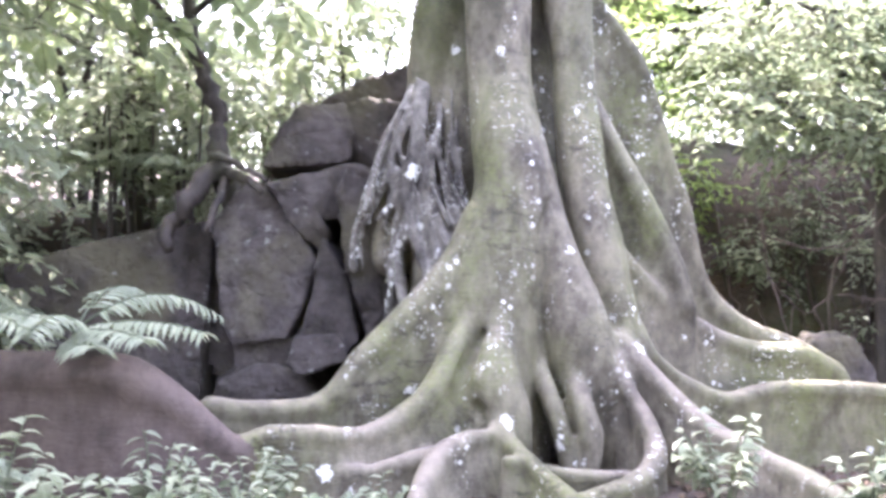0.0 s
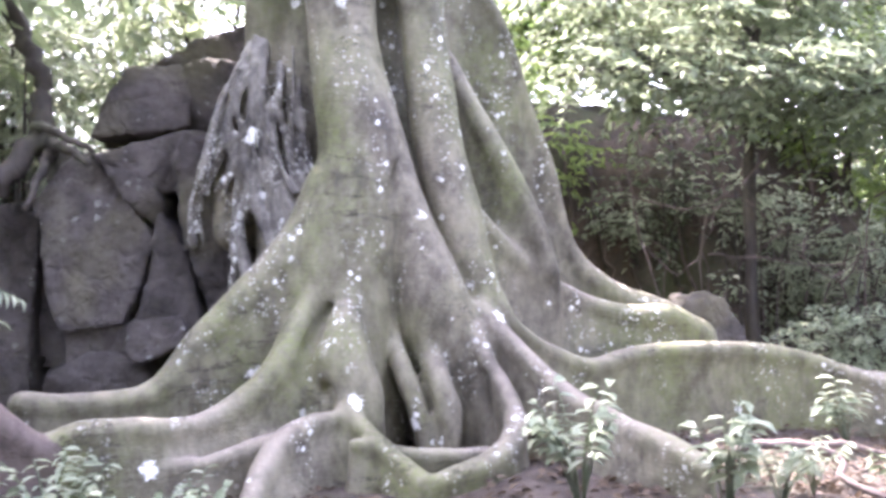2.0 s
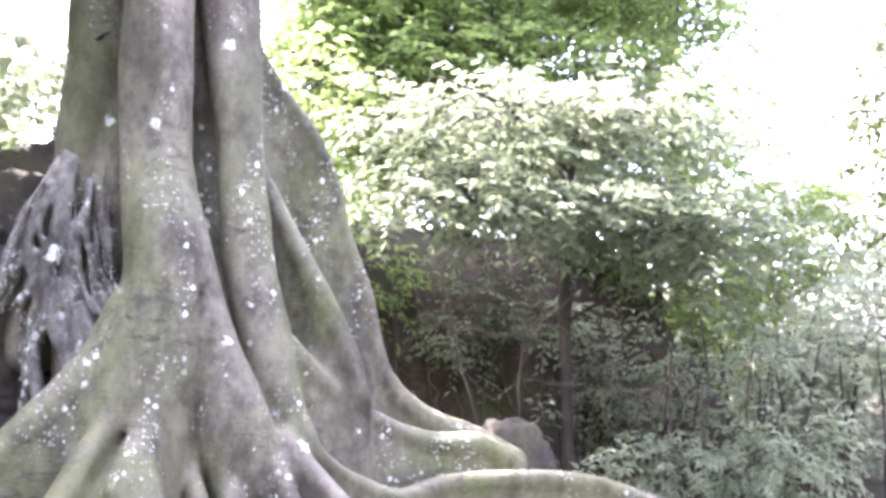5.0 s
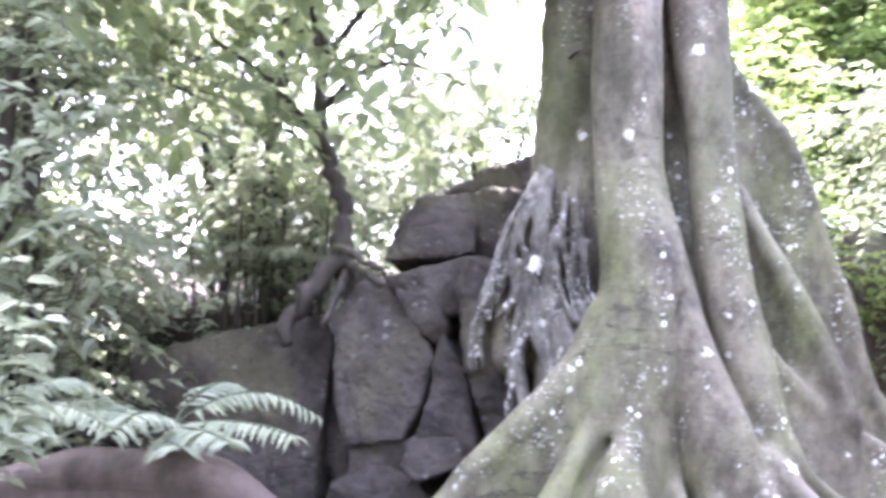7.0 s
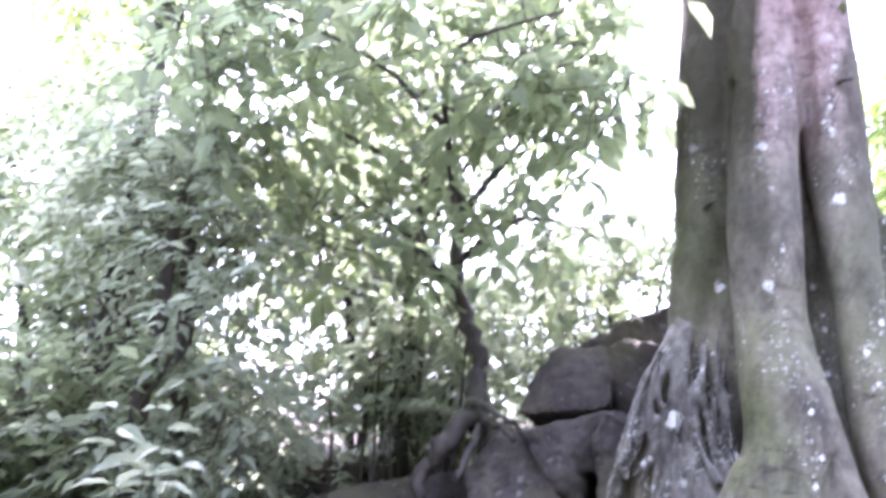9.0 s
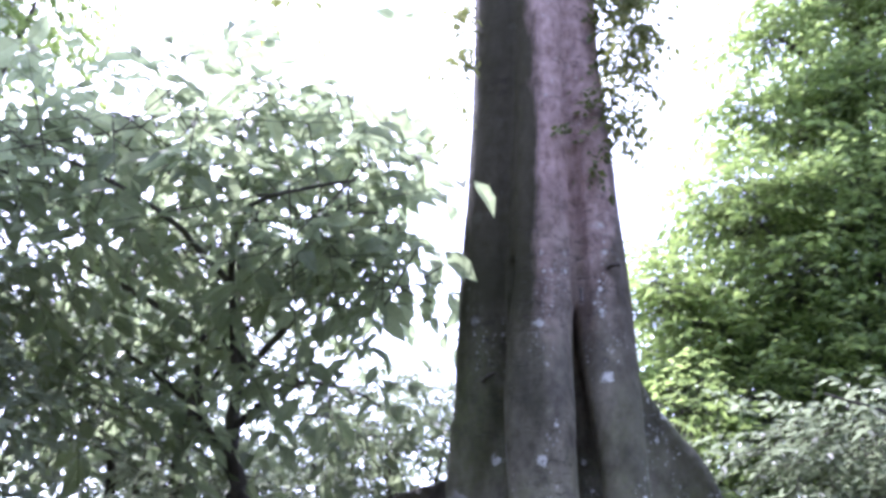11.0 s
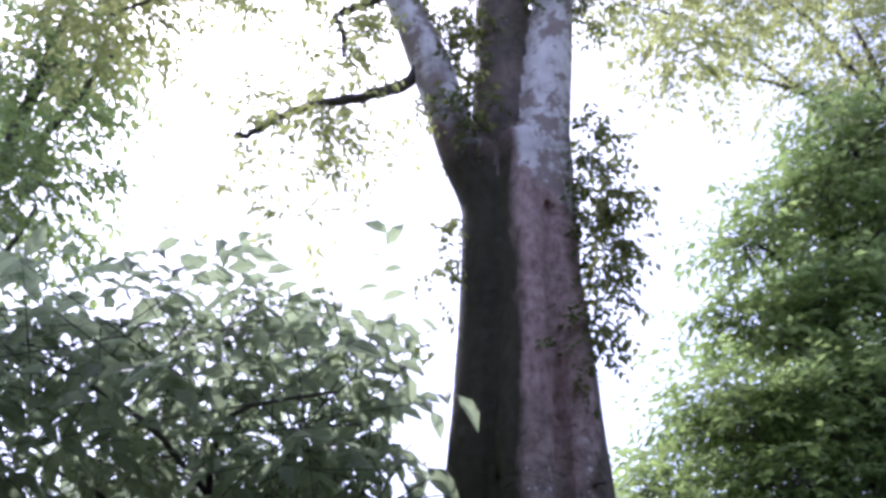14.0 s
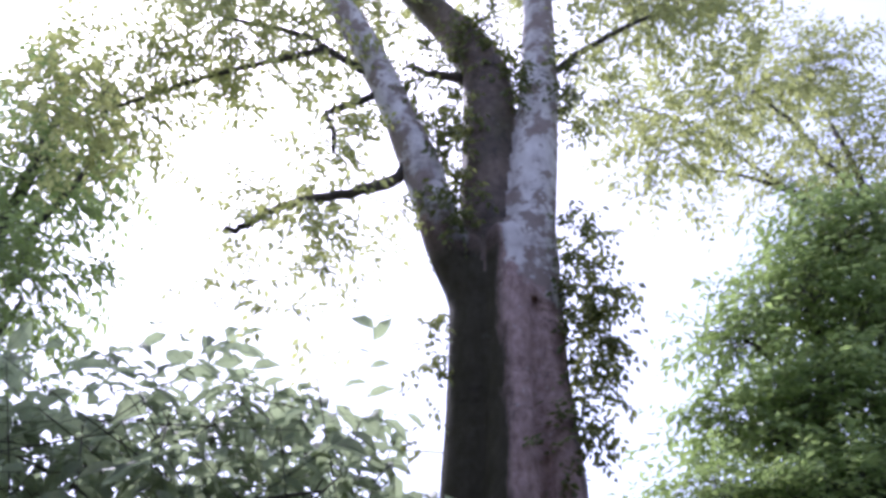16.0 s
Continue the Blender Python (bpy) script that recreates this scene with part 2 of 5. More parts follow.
LEAF_TALL = leaf_mat("tall_tree_leaf", (0.036, 0.078, 0.034), (0.112, 0.185, 0.064), (0.34, 0.43, 0.135), 0.52)
# Sunny, sunlit and shade leaves carry part of their lighting in the base colours.
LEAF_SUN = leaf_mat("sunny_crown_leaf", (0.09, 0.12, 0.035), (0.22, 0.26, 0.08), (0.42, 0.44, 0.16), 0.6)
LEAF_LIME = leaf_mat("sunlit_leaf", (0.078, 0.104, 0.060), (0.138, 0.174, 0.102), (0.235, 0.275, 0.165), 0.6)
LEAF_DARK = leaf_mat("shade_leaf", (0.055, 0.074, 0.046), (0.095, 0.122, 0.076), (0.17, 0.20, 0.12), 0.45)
LEAF_PALE = leaf_mat("undergrowth_leaf", (0.125, 0.155, 0.100), (0.235, 0.275, 0.185), (0.40, 0.44, 0.31), 0.62)
LEAF_FERN = leaf_mat("fern_leaf", (0.120, 0.155, 0.095), (0.22, 0.265, 0.172), (0.335, 0.375, 0.26), 0.35)
LITTER = leaf_mat("leaf_litter", (0.035, 0.023, 0.014), (0.075, 0.05, 0.03), (0.15, 0.11, 0.07), 0.1, 0.8)


# ---- mesh helpers ----
def mesh_from(name, verts, faces, normals=None, smooth=True):
    """faces: an array of triangles or of quads."""
    me = bpy.data.meshes.new(name)
    faces = np.asarray(faces, np.int32)
    k = faces.shape[1]
    me.vertices.add(len(verts))
    me.vertices.foreach_set("co", np.asarray(verts, np.float32).ravel())
    me.loops.add(faces.size)
    me.loops.foreach_set("vertex_index", faces.ravel())
    me.polygons.add(len(faces))
    me.polygons.foreach_set("loop_start", np.arange(0, faces.size, k, dtype=np.int32))
    me.polygons.foreach_set("use_smooth", np.full(len(faces), smooth))
    me.update(calc_edges=True)
    if normals is not None:
        me.normals_split_custom_set_from_vertices(normals)
    return me


def thing(name, at, label, category, group="", kind=""):
    ob = new(name)
    ob.location = at
    ob.empty_display_size = 0.1
    return tagged(ob, label, category, group, kind)


def under(ob, parent):
    """Hang a part whose mesh is in world places under its thing."""
    ob.parent = parent
    base = Vector(parent.location)
    if parent.parent:
        base = base * 0
    ob.matrix_parent_inverse = Matrix.Translation(-base)
    return ob


def part(name, me, material, parent, label=""):
    ob = new(name, me)
    me.materials.append(material)
    if parent is not None:
        under(ob, parent)
    if label:
        ob["label"] = label
    return ob


def tube_arrays(points, radii, sides=7, wobble=0.0, seed=0, sub=4):
    """A tapering, softly bending tube through the points."""
    pts = np.array(points, float)
    n = len(pts)
    if n > 2 and sub > 1:
        t = np.linspace(0, n - 1, (n - 1) * sub + 1)
        i = np.clip(t.astype(int), 0, n - 2)
        u = (t - i)[:, None]
        p0, p1, p2, p3 = (pts[np.clip(i + k, 0, n - 1)] for k in (-1, 0, 1, 2))
        path = 0.5 * (2 * p1 + (p2 - p0) * u + (2 * p0 - 5 * p1 + 4 * p2 - p3) * u ** 2 + (3 * p1 - p0 - 3 * p2 + p3) * u ** 3)
        rad = np.interp(t, np.arange(n), radii)
    else:
        path, rad = pts, np.array(radii, float)
    rng = np.random.default_rng(seed)
    if wobble:
        path = path + rng.normal(0, wobble, path.shape) * np.r_[0, np.ones(len(path) - 1)][:, None]
    tan = np.gradient(path, axis=0)
    tan /= np.linalg.norm(tan, axis=1)[:, None] + 1e-9
    ref = np.where(np.abs(tan[:, 2:3]) > 0.9, np.array([[1.0, 0, 0]]), np.array([[0, 0, 1.0]]))
    a = np.cross(tan, ref)
    a /= np.linalg.norm(a, axis=1)[:, None] + 1e-9
    b = np.cross(tan, a)
    ang = np.arange(sides) * 2 * np.pi / sides
    lump = 1 + rng.normal(0, 0.09, (len(path), sides)) if wobble or seed else np.ones((len(path), sides))
    ring = path[:, None] + (rad[:, None] * lump)[..., None] * (np.cos(ang)[None, :, None] * a[:, None] + np.sin(ang)[None, :, None] * b[:, None])
    v = np.vstack([ring.reshape(-1, 3), path[:1], path[-1:]])
    m = len(path)
    j = np.arange(sides)
    k = (j + 1) % sides
    f = []
    for r in range(m - 1):
        q = np.stack([r * sides + j, r * sides + k, (r + 1) * sides + k, (r + 1) * sides + j], 1)
        f += [q[:, [0, 1, 2]], q[:, [0, 2, 3]]]
    f.append(np.stack([k, j, np.full(sides, m * sides)], 1))
    f.append(np.stack([(m - 1) * sides + j, (m - 1) * sides + k, np.full(sides, m * sides + 1)], 1))
    return v, np.vstack(f)


def tube(name, points, radii, material, parent, label="", sides=7, wobble=0.0, seed=0):
    v, f = tube_arrays(points, radii, sides, wobble, seed)
    return part(name, mesh_from(name, v, f), material, parent, label)


def joined(pieces):
    vs, fs, base = [], [], 0
    for v, f in pieces:
        vs.append(v)
        fs.append(np.asarray(f) + base)
        base += len(v)
    return np.vstack(vs), np.vstack(fs)


# ---- leaves ----
LEAF_FAR = (np.array([(0, 0, 0), (0.42, 0.5, 0.10), (1, 0, -0.12), (0.42, -0.5, 0.10)]), np.array([(0, 2, 1), (0, 3, 2)]))
LEAF_NEAR = (np.array([(0, 0, 0), (0.28, 0.42, 0.07), (0.62, 0.40, 0.03), (1, 0, -0.22), (0.62, -0.40, 0.03), (0.28, -0.42, 0.07), (0.28, 0, 0.0), (0.62, 0, -0.05)]),
             np.array([(0, 6, 1), (6, 7, 2), (6, 2, 1), (7, 3, 2), (0, 5, 6), (6, 5, 4), (6, 4, 7), (7, 4, 3)]))


def leaves_at(pos, along, face, size, aspect, near=False):
    """Leaves as arrays: where each starts, the way it points, the way its face looks, its length."""
    tv, tf = LEAF_NEAR if near else LEAF_FAR
    d = along / (np.linalg.norm(along, axis=1)[:, None] + 1e-9)
    w = np.cross(face, d)
    w /= np.linalg.norm(w, axis=1)[:, None] + 1e-9
    n = np.cross(d, w)
    s = size[:, None, None]
    v = pos[:, None] + s * (tv[None, :, :1] * d[:, None] + aspect * tv[None, :, 1:2] * w[:, None] + tv[None, :, 2:] * n[:, None])
    f = tf[None] + (np.arange(len(pos)) * len(tv))[:, None, None]
    return v.reshape(-1, 3), f.reshape(-1, 3)


def sprays(rng, clumps, twigs, per_twig, leaf, aspect=0.5, flat=0.35, droop=0.25, near=False, reach=3.2):
    """Leafy twigs that fill the outer part of rounded clumps (x, y, z, rx, ry, rz). Returns leaves and twigs."""
    c = np.array(clumps, float)
    vol = c[:, 3] * c[:, 4] * c[:, 5]
    which = rng.choice(len(c), twigs, p=vol / vol.sum())
    d = rng.normal(size=(twigs, 3))
    d /= np.linalg.norm(d, axis=1)[:, None]
    shell = rng.random(twigs) ** 0.45
    lump = 1 + 0.28 * np.sin(d[:, 0] * 5 + which) * np.sin(d[:, 2] * 4 + which * 2.1)
    start = c[which, :3] + d * c[which, 3:] * (shell * lump)[:, None]
    way = d + rng.normal(0, 0.55, (twigs, 3))
    way[:, 2] = way[:, 2] * flat - droop * 0.6
    way /= np.linalg.norm(way, axis=1)[:, None]
    length = leaf * reach * rng.uniform(0.6, 1.3, twigs)
    u = (np.arange(per_twig) + 0.5) / per_twig
    base = start[:, None] + way[:, None] * (length[:, None] * u)[..., None]
    base[..., 2] -= droop * length[:, None] * u ** 2 * 0.5
    side = np.cross(way, np.array([0, 0, 1.0]))
    side /= np.linalg.norm(side, axis=1)[:, None] + 1e-9
    sign = np.where(np.arange(per_twig) % 2, 1.0, -1.0)
    along = way[:, None] * 0.55 + side[:, None] * sign[None, :, None] * 0.9 + rng.normal(0, 0.28, base.shape)
    along[..., 2] -= droop
    face = np.array([0, 0, 1.0]) + rng.normal(0, 0.42, base.shape)
    size = leaf * rng.uniform(0.6, 1.25, (twigs, per_twig))
    lv, lf = leaves_at(base.reshape(-1, 3), along.reshape(-1, 3), face.reshape(-1, 3), size.ravel(), aspect, near)
    tip = start + way * length[:, None]
    tip[:, 2] -= droop * length * 0.5
    back = start - way * length[:, None] * 0.8
    rad = leaf * 0.028
    off = np.stack([side * rad, np.cross(way, side) * rad, -(side + np.cross(way, side)) * rad * 0.7], 1)
    tv = np.concatenate([back[:, None] + off, tip[:, None] + off * 0.3], 1).reshape(-1, 3)
    one = np.array([(0, 1, 4), (0, 4, 3), (1, 2, 5), (1, 5, 4), (2, 0, 3), (2, 3, 5)])
    tf = (one[None] + (np.arange(twigs) * 6)[:, None, None]).reshape(-1, 3)
    return (lv, lf), (tv, tf)


def tree(name, label, trunk, radii, limbs, clumps, twigs, per_twig, leaf, leaf_material, seed, aspect=0.5, flat=0.35, droop=0.25, near=False, category="tree", bark_material=None, reach=3.2, group=""):
    rng = np.random.default_rng(seed)
    bark_material = bark_material or BARK_DARK
    ob = thing(name, trunk[0], label, category, group)
    tube("trunk" if category == "tree" else "stem", trunk, radii, bark_material, ob, seed=seed, wobble=radii[0] * 0.12)
    for k, (points, r) in enumerate(limbs):
        tube("limb", points, [r, *np.linspace(r * 0.8, r * 0.3, len(points) - 1)], bark_material, ob, seed=seed + k + 1, sides=6, wobble=r * 0.2)
    (lv, lf), (tv, tf) = sprays(rng, clumps, twigs, per_twig, leaf, aspect, flat, droop, near, reach)
    part("crown", mesh_from("crown", lv, lf, smooth=False), leaf_material, ob)
    part("twigwork", mesh_from("twigwork", tv, tf), bark_material, ob)
    return ob


# ---- rounded solids from distance fields ----
_table = np.random.default_rng(5).random((32, 32, 32)).astype(np.float32)


def vnoise(x, y, z, freq, shift=0.0):
    """Smooth value noise, -1 to 1."""
    out = 0
    qs = [np.asarray(a, np.float32) * freq + shift + o for a, o in ((x, 3.1), (y, 7.7), (z, 1.3))]
    fl = [np.floor(q).astype(np.int32) for q in qs]
    fr = [q - f for q, f in zip(qs, fl)]
    fr = [f * f * (3 - 2 * f) for f in fr]
    for i in (0, 1):
        for j in (0, 1):
            for k in (0, 1):
                w = (fr[0] if i else 1 - fr[0]) * (fr[1] if j else 1 - fr[1]) * (fr[2] if k else 1 - fr[2])
                out = out + w * _table[(fl[0] + i) % 32, (fl[1] + j) % 32, (fl[2] + k) % 32]
    return out * 2 - 1


def chain_distance(X, Y, Z, pts, fin, flare, floor_z):
    best = None
    for (ax, ay, az, ar), (bx, by, bz, br) in zip(pts[:-1], pts[1:]):
        dx, dy, dz = bx - ax, by - ay, bz - az
        if fin:
            u = np.clip(((X - ax) * dx + (Y - ay) * dy) / (dx * dx + dy * dy + 1e-9), 0, 1)
            h, r = az + u * dz, ar + u * (br - ar)
            flat = np.sqrt((X - ax - u * dx) ** 2 + (Y - ay - u * dy) ** 2)
            down = np.maximum(h - Z, 0)
            wall = np.maximum(flat - (r * 0.78 + flare * down), (Z - h) * 0.7)
            u = np.clip(((X - ax) * dx + (Y - ay) * dy + (Z - az) * dz) / (dx * dx + dy * dy + dz * dz), 0, 1)
            cord = np.sqrt((X - ax - u * dx) ** 2 + (Y - ay - u * dy) ** 2 + (Z - az - u * dz) ** 2) - (ar + u * (br - ar))
            h2 = np.clip(0.5 + 0.5 * (wall - cord) / 0.04, 0, 1)
            d = wall * (1 - h2) + cord * h2 - 0.04 * h2 * (1 - h2)
        else:
            u = np.clip(((X - ax) * dx + (Y - ay) * dy + (Z - az) * dz) / (dx * dx + dy * dy + dz * dz), 0, 1)
            d = np.sqrt((X - ax - u * dx) ** 2 + (Y - ay - u * dy) ** 2 + (Z - az - u * dz) ** 2) - (ar + u * (br - ar))
        best = d if best is None else np.minimum(best, d)
    return best


def surface(D, G, origin, cell):
    """Surface nets: vertices, quads, and the group of each quad."""
    ins = D < 0
    nx, ny, nz = (s - 1 for s in D.shape)
    corner = [(i, j, k) for i in (0, 1) for j in (0, 1) for k in (0, 1)]
    total = sum(ins[i:i + nx, j:j + ny, k:k + nz].astype(np.int8) for i, j, k in corner)
    act = (total > 0) & (total < 8)
    idx = np.full(act.shape, -1, np.int64)
    ci, cj, ck = np.nonzero(act)
    idx[ci, cj, ck] = np.arange(len(ci))
    acc = np.zeros((len(ci), 3))
    cnt = np.zeros(len(ci))
    for a in corner:
        for axis in range(3):
            if a[axis]:
                continue
            b = list(a)
            b[axis] = 1
            va = D[ci + a[0], cj + a[1], ck + a[2]]
            vb = D[ci + b[0], cj + b[1], ck + b[2]]
            cross = (va < 0) != (vb < 0)
            t = np.where(cross, va / np.where(cross, va - vb, 1), 0)
            q = np.tile(np.array(a, float), (len(ci), 1))
            q[:, axis] += t
            acc += q * cross[:, None]
            cnt += cross
    verts = (np.stack([ci, cj, ck], 1) + acc / cnt[:, None]) * cell + np.array(origin)
    quads, grp = [], []
    for axis in range(3):
        o1, o2 = [(1, 2), (2, 0), (0, 1)][axis]
        lo = [slice(1, s - 1) for s in D.shape]
        lo[axis] = slice(0, D.shape[axis] - 1)
        hi = list(lo)
        hi[axis] = slice(1, D.shape[axis])
        A, B = ins[tuple(lo)], ins[tuple(hi)]
        e = np.stack(np.nonzero(A != B), 1)
        e[:, [a for a in range(3) if a != axis]] += 1
        flip = B[A != B]
        def cellid(s1, s2):
            c = e.copy()
            c[:, o1] += s1
            c[:, o2] += s2
            return idx[c[:, 0], c[:, 1], c[:, 2]]
        q = np.stack([cellid(-1, -1), cellid(0, -1), cellid(0, 0), cellid(-1, 0)], 1)
        q[flip] = q[flip][:, ::-1]
        quads.append(q)
        grp.append(G[e[:, 0], e[:, 1], e[:, 2]])
    quads, grp = np.vstack(quads), np.concatenate(grp)
    keep = (quads >= 0).all(1)
    return verts, quads[keep], grp[keep]


def relaxed(verts, quads, times, amount=0.5):
    for _ in range(times):
        s = np.zeros_like(verts)
        c = np.zeros(len(verts))
        for k in range(4):
            a, b = quads[:, k], quads[:, (k + 1) % 4]
            np.add.at(s, a, verts[b])
            np.add.at(s, b, verts[a])
            np.add.at(c, a, 1)
            np.add.at(c, b, 1)
        verts = verts + amount * (s / np.maximum(c, 1)[:, None] - verts)
    return verts


def normals_of(verts, quads):
    n = np.cross(verts[quads[:, 2]] - verts[quads[:, 0]], verts[quads[:, 3]] - verts[quads[:, 1]])
    out = np.zeros_like(verts)
    for k in range(4):
        np.add.at(out, quads[:, k], n)
    return out / (np.linalg.norm(out, axis=1)[:, None] + 1e-12)


def fused(chains, lo, hi, cell, blend, lumps=1.0, grooves=()):
    """chains: (group, points, fin, flare, blend or 0). The smooth union of all, as vertices, quads, groups."""
    shape = [int(round((b - a) / cell)) + 1 for a, b in zip(lo, hi)]
    ax = [a + cell * np.arange(s, dtype=np.float32) for a, s in zip(lo, shape)]
    D = np.full(shape, 3.0, np.float32)
    N = np.full(shape, 3.0, np.float32)
    G = np.zeros(shape, np.int16)
    for group, pts, fin, flare, k in chains:
        k = k or blend
        p = np.array(pts)
        rmax = p[:, 3].max() + k + 0.12
        if fin:
            rmax += flare * max(0.0, p[:, 2].max() - lo[2])
        mn, mx = p[:, :3].min(0) - rmax, p[:, :3].max(0) + rmax
        if fin:
            mn[2] = lo[2]
            mx[2] = p[:, 2].max() + p[:, 3].max() + k + 0.12
        sl = tuple(slice(max(0, int((m0 - l) / cell)), max(0, min(s, int((m1 - l) / cell) + 2))) for m0, m1, l, s in zip(mn, mx, lo, shape))
        if any(s.stop <= s.start for s in sl):
            continue
        X, Y, Z = np.meshgrid(ax[0][sl[0]], ax[1][sl[1]], ax[2][sl[2]], indexing="ij", sparse=True)
        d = chain_distance(X, Y, Z, pts, fin, flare, lo[2]).astype(np.float32)
        old = D[sl]
        h = np.clip(0.5 + 0.5 * (old - d) / k, 0, 1)
        D[sl] = old * (1 - h) + d * h - k * h * (1 - h)
        closer = d < N[sl]
        N[sl] = np.where(closer, d, N[sl])
        G[sl] = np.where(closer, group, G[sl])
    for pts in grooves:
        p = np.array(pts)
        sl = tuple(slice(max(0, int((a - l) / cell)), max(0, min(s, int((b - l) / cell) + 2))) for a, b, l, s in zip(p[:, :3].min(0) - 0.3, p[:, :3].max(0) + 0.3, lo, shape))
        if any(c.stop <= c.start for c in sl):
            continue
        X, Y, Z = np.meshgrid(ax[0][sl[0]], ax[1][sl[1]], ax[2][sl[2]], indexing="ij", sparse=True)
        d = -chain_distance(X, Y, Z, pts, False, 0.0, 0.0).astype(np.float32)
        h = np.clip(0.5 - 0.5 * (D[sl] - d) / 0.03, 0, 1)
        D[sl] = D[sl] * (1 - h) + d * h + 0.03 * h * (1 - h)
    near = np.abs(D) < 0.16
    i, j, k = np.nonzero(near)
    X, Y, Z = ax[0][i], ax[1][j], ax[2][k]
    D[near] += (0.024 * vnoise(X, Y, Z * 0.7, 1.7) + 0.008 * vnoise(X, Y, Z * 0.5, 5.0, 9.0) + 0.004 * vnoise(X, Y, Z, 13.0, 4.0)) * lumps
    v, q, g = surface(D, G, lo, cell)
    return relaxed(v, q, 1), q, g


# ---- the ground ----
def smooth(a, b, x):
    t = np.clip((x - a) / (b - a), 0, 1)
    return t * t * (3 - 2 * t)


def ground_height(x, y):
    """Soil height: low round the roots, falling to the right, rising into a bank behind the rocks."""
    x, y = np.asarray(x, float), np.asarray(y, float)
    z = -0.1 - 0.5 * smooth(2.5, 6.5, y)
    z = z - 0.45 * smooth(2.0, 8.0, x) * smooth(3.0, 7.0, y)
    z = z + 0.35 * smooth(-1.5, -4.5, x) * smooth(3.0, 6.0, y)
    bank = smooth(10.7, 12.4, y + 0.25 * (x + 2)) * smooth(0.4, -1.6, x)
    z = z + bank * 2.1 + 1.6 * smooth(12.0, 24.0, y) * smooth(2.0, -4.0, x)
    z = z + 0.9 * smooth(13.0, 22.0, y) * smooth(0.0, 4.0, x)
    z = z + 3.9 * smooth(13.6, 15.8, y + 0.4 * np.sin(x * 1.3)) * smooth(1.8, 3.2, x) * smooth(11.5, 8.0, x)
    slope = smooth(12.9, 13.8, y) * smooth(17.5, 15.5, y) * smooth(1.8, 3.2, x) * smooth(11.5, 8.0, x)
    z = z + slope * (0.55 * vnoise(x, y, x * 0, 1.3, 2.0) + 0.35 * np.abs(vnoise(x, y, x * 0, 2.9, 8.0)))
    z = z + 0.06 * vnoise(x, y, x * 0, 0.9) + 0.03 * vnoise(x, y, x * 0, 2.7, 5.0)
    return z


def make_ground():
    near = np.arange(-14, 14.01, 0.16)
    far = np.array([-600, -250, -120, -60, -35, -22, -17])
    xs = np.r_[far, near, -far[::-1]]
    ys = np.r_[far, np.arange(-14, 24.01, 0.16), [28, 36, 60, 120, 250, 600]]
    X, Y = np.meshgrid(xs, ys, indexing="ij")
    v = np.stack([X, Y, ground_height(X, Y)], -1).reshape(-1, 3)
    n, m = X.shape
    i, j = np.meshgrid(np.arange(n - 1), np.arange(m - 1), indexing="ij")
    a = (i * m + j).ravel()
    ob = new("ground", mesh_from("ground", v, np.stack([a, a + m, a + m + 1, a + 1], 1)))
    ob.data.materials.append(SOIL)
    tagged(ob, "dark damp forest soil with moss and humus", "ground", kind="structure")


make_ground()


def make_litter():
    rng = np.random.default_rng(21)
    n = 26000
    x = rng.uniform(-7, 11, n)
    y = rng.uniform(3.5, 15, n)
    pos = np.stack([x, y, ground_height(x, y) + rng.uniform(0.005, 0.05, n)], 1)
    along = rng.normal(size=(n, 3)) * [1, 1, 0.25]
    face = np.array([0, 0, 1.0]) + rng.normal(0, 0.35, (n, 3))
    v, f = leaves_at(pos, along, face, rng.uniform(0.05, 0.14, n), 0.5)
    ob = new("leaf_litter", mesh_from("leaf_litter", v, f, smooth=False))
    ob.data.materials.append(LITTER)
    tagged(ob, "dry brown fallen leaves strewn over the soil", "leaf litter", kind="stuff")


make_litter()

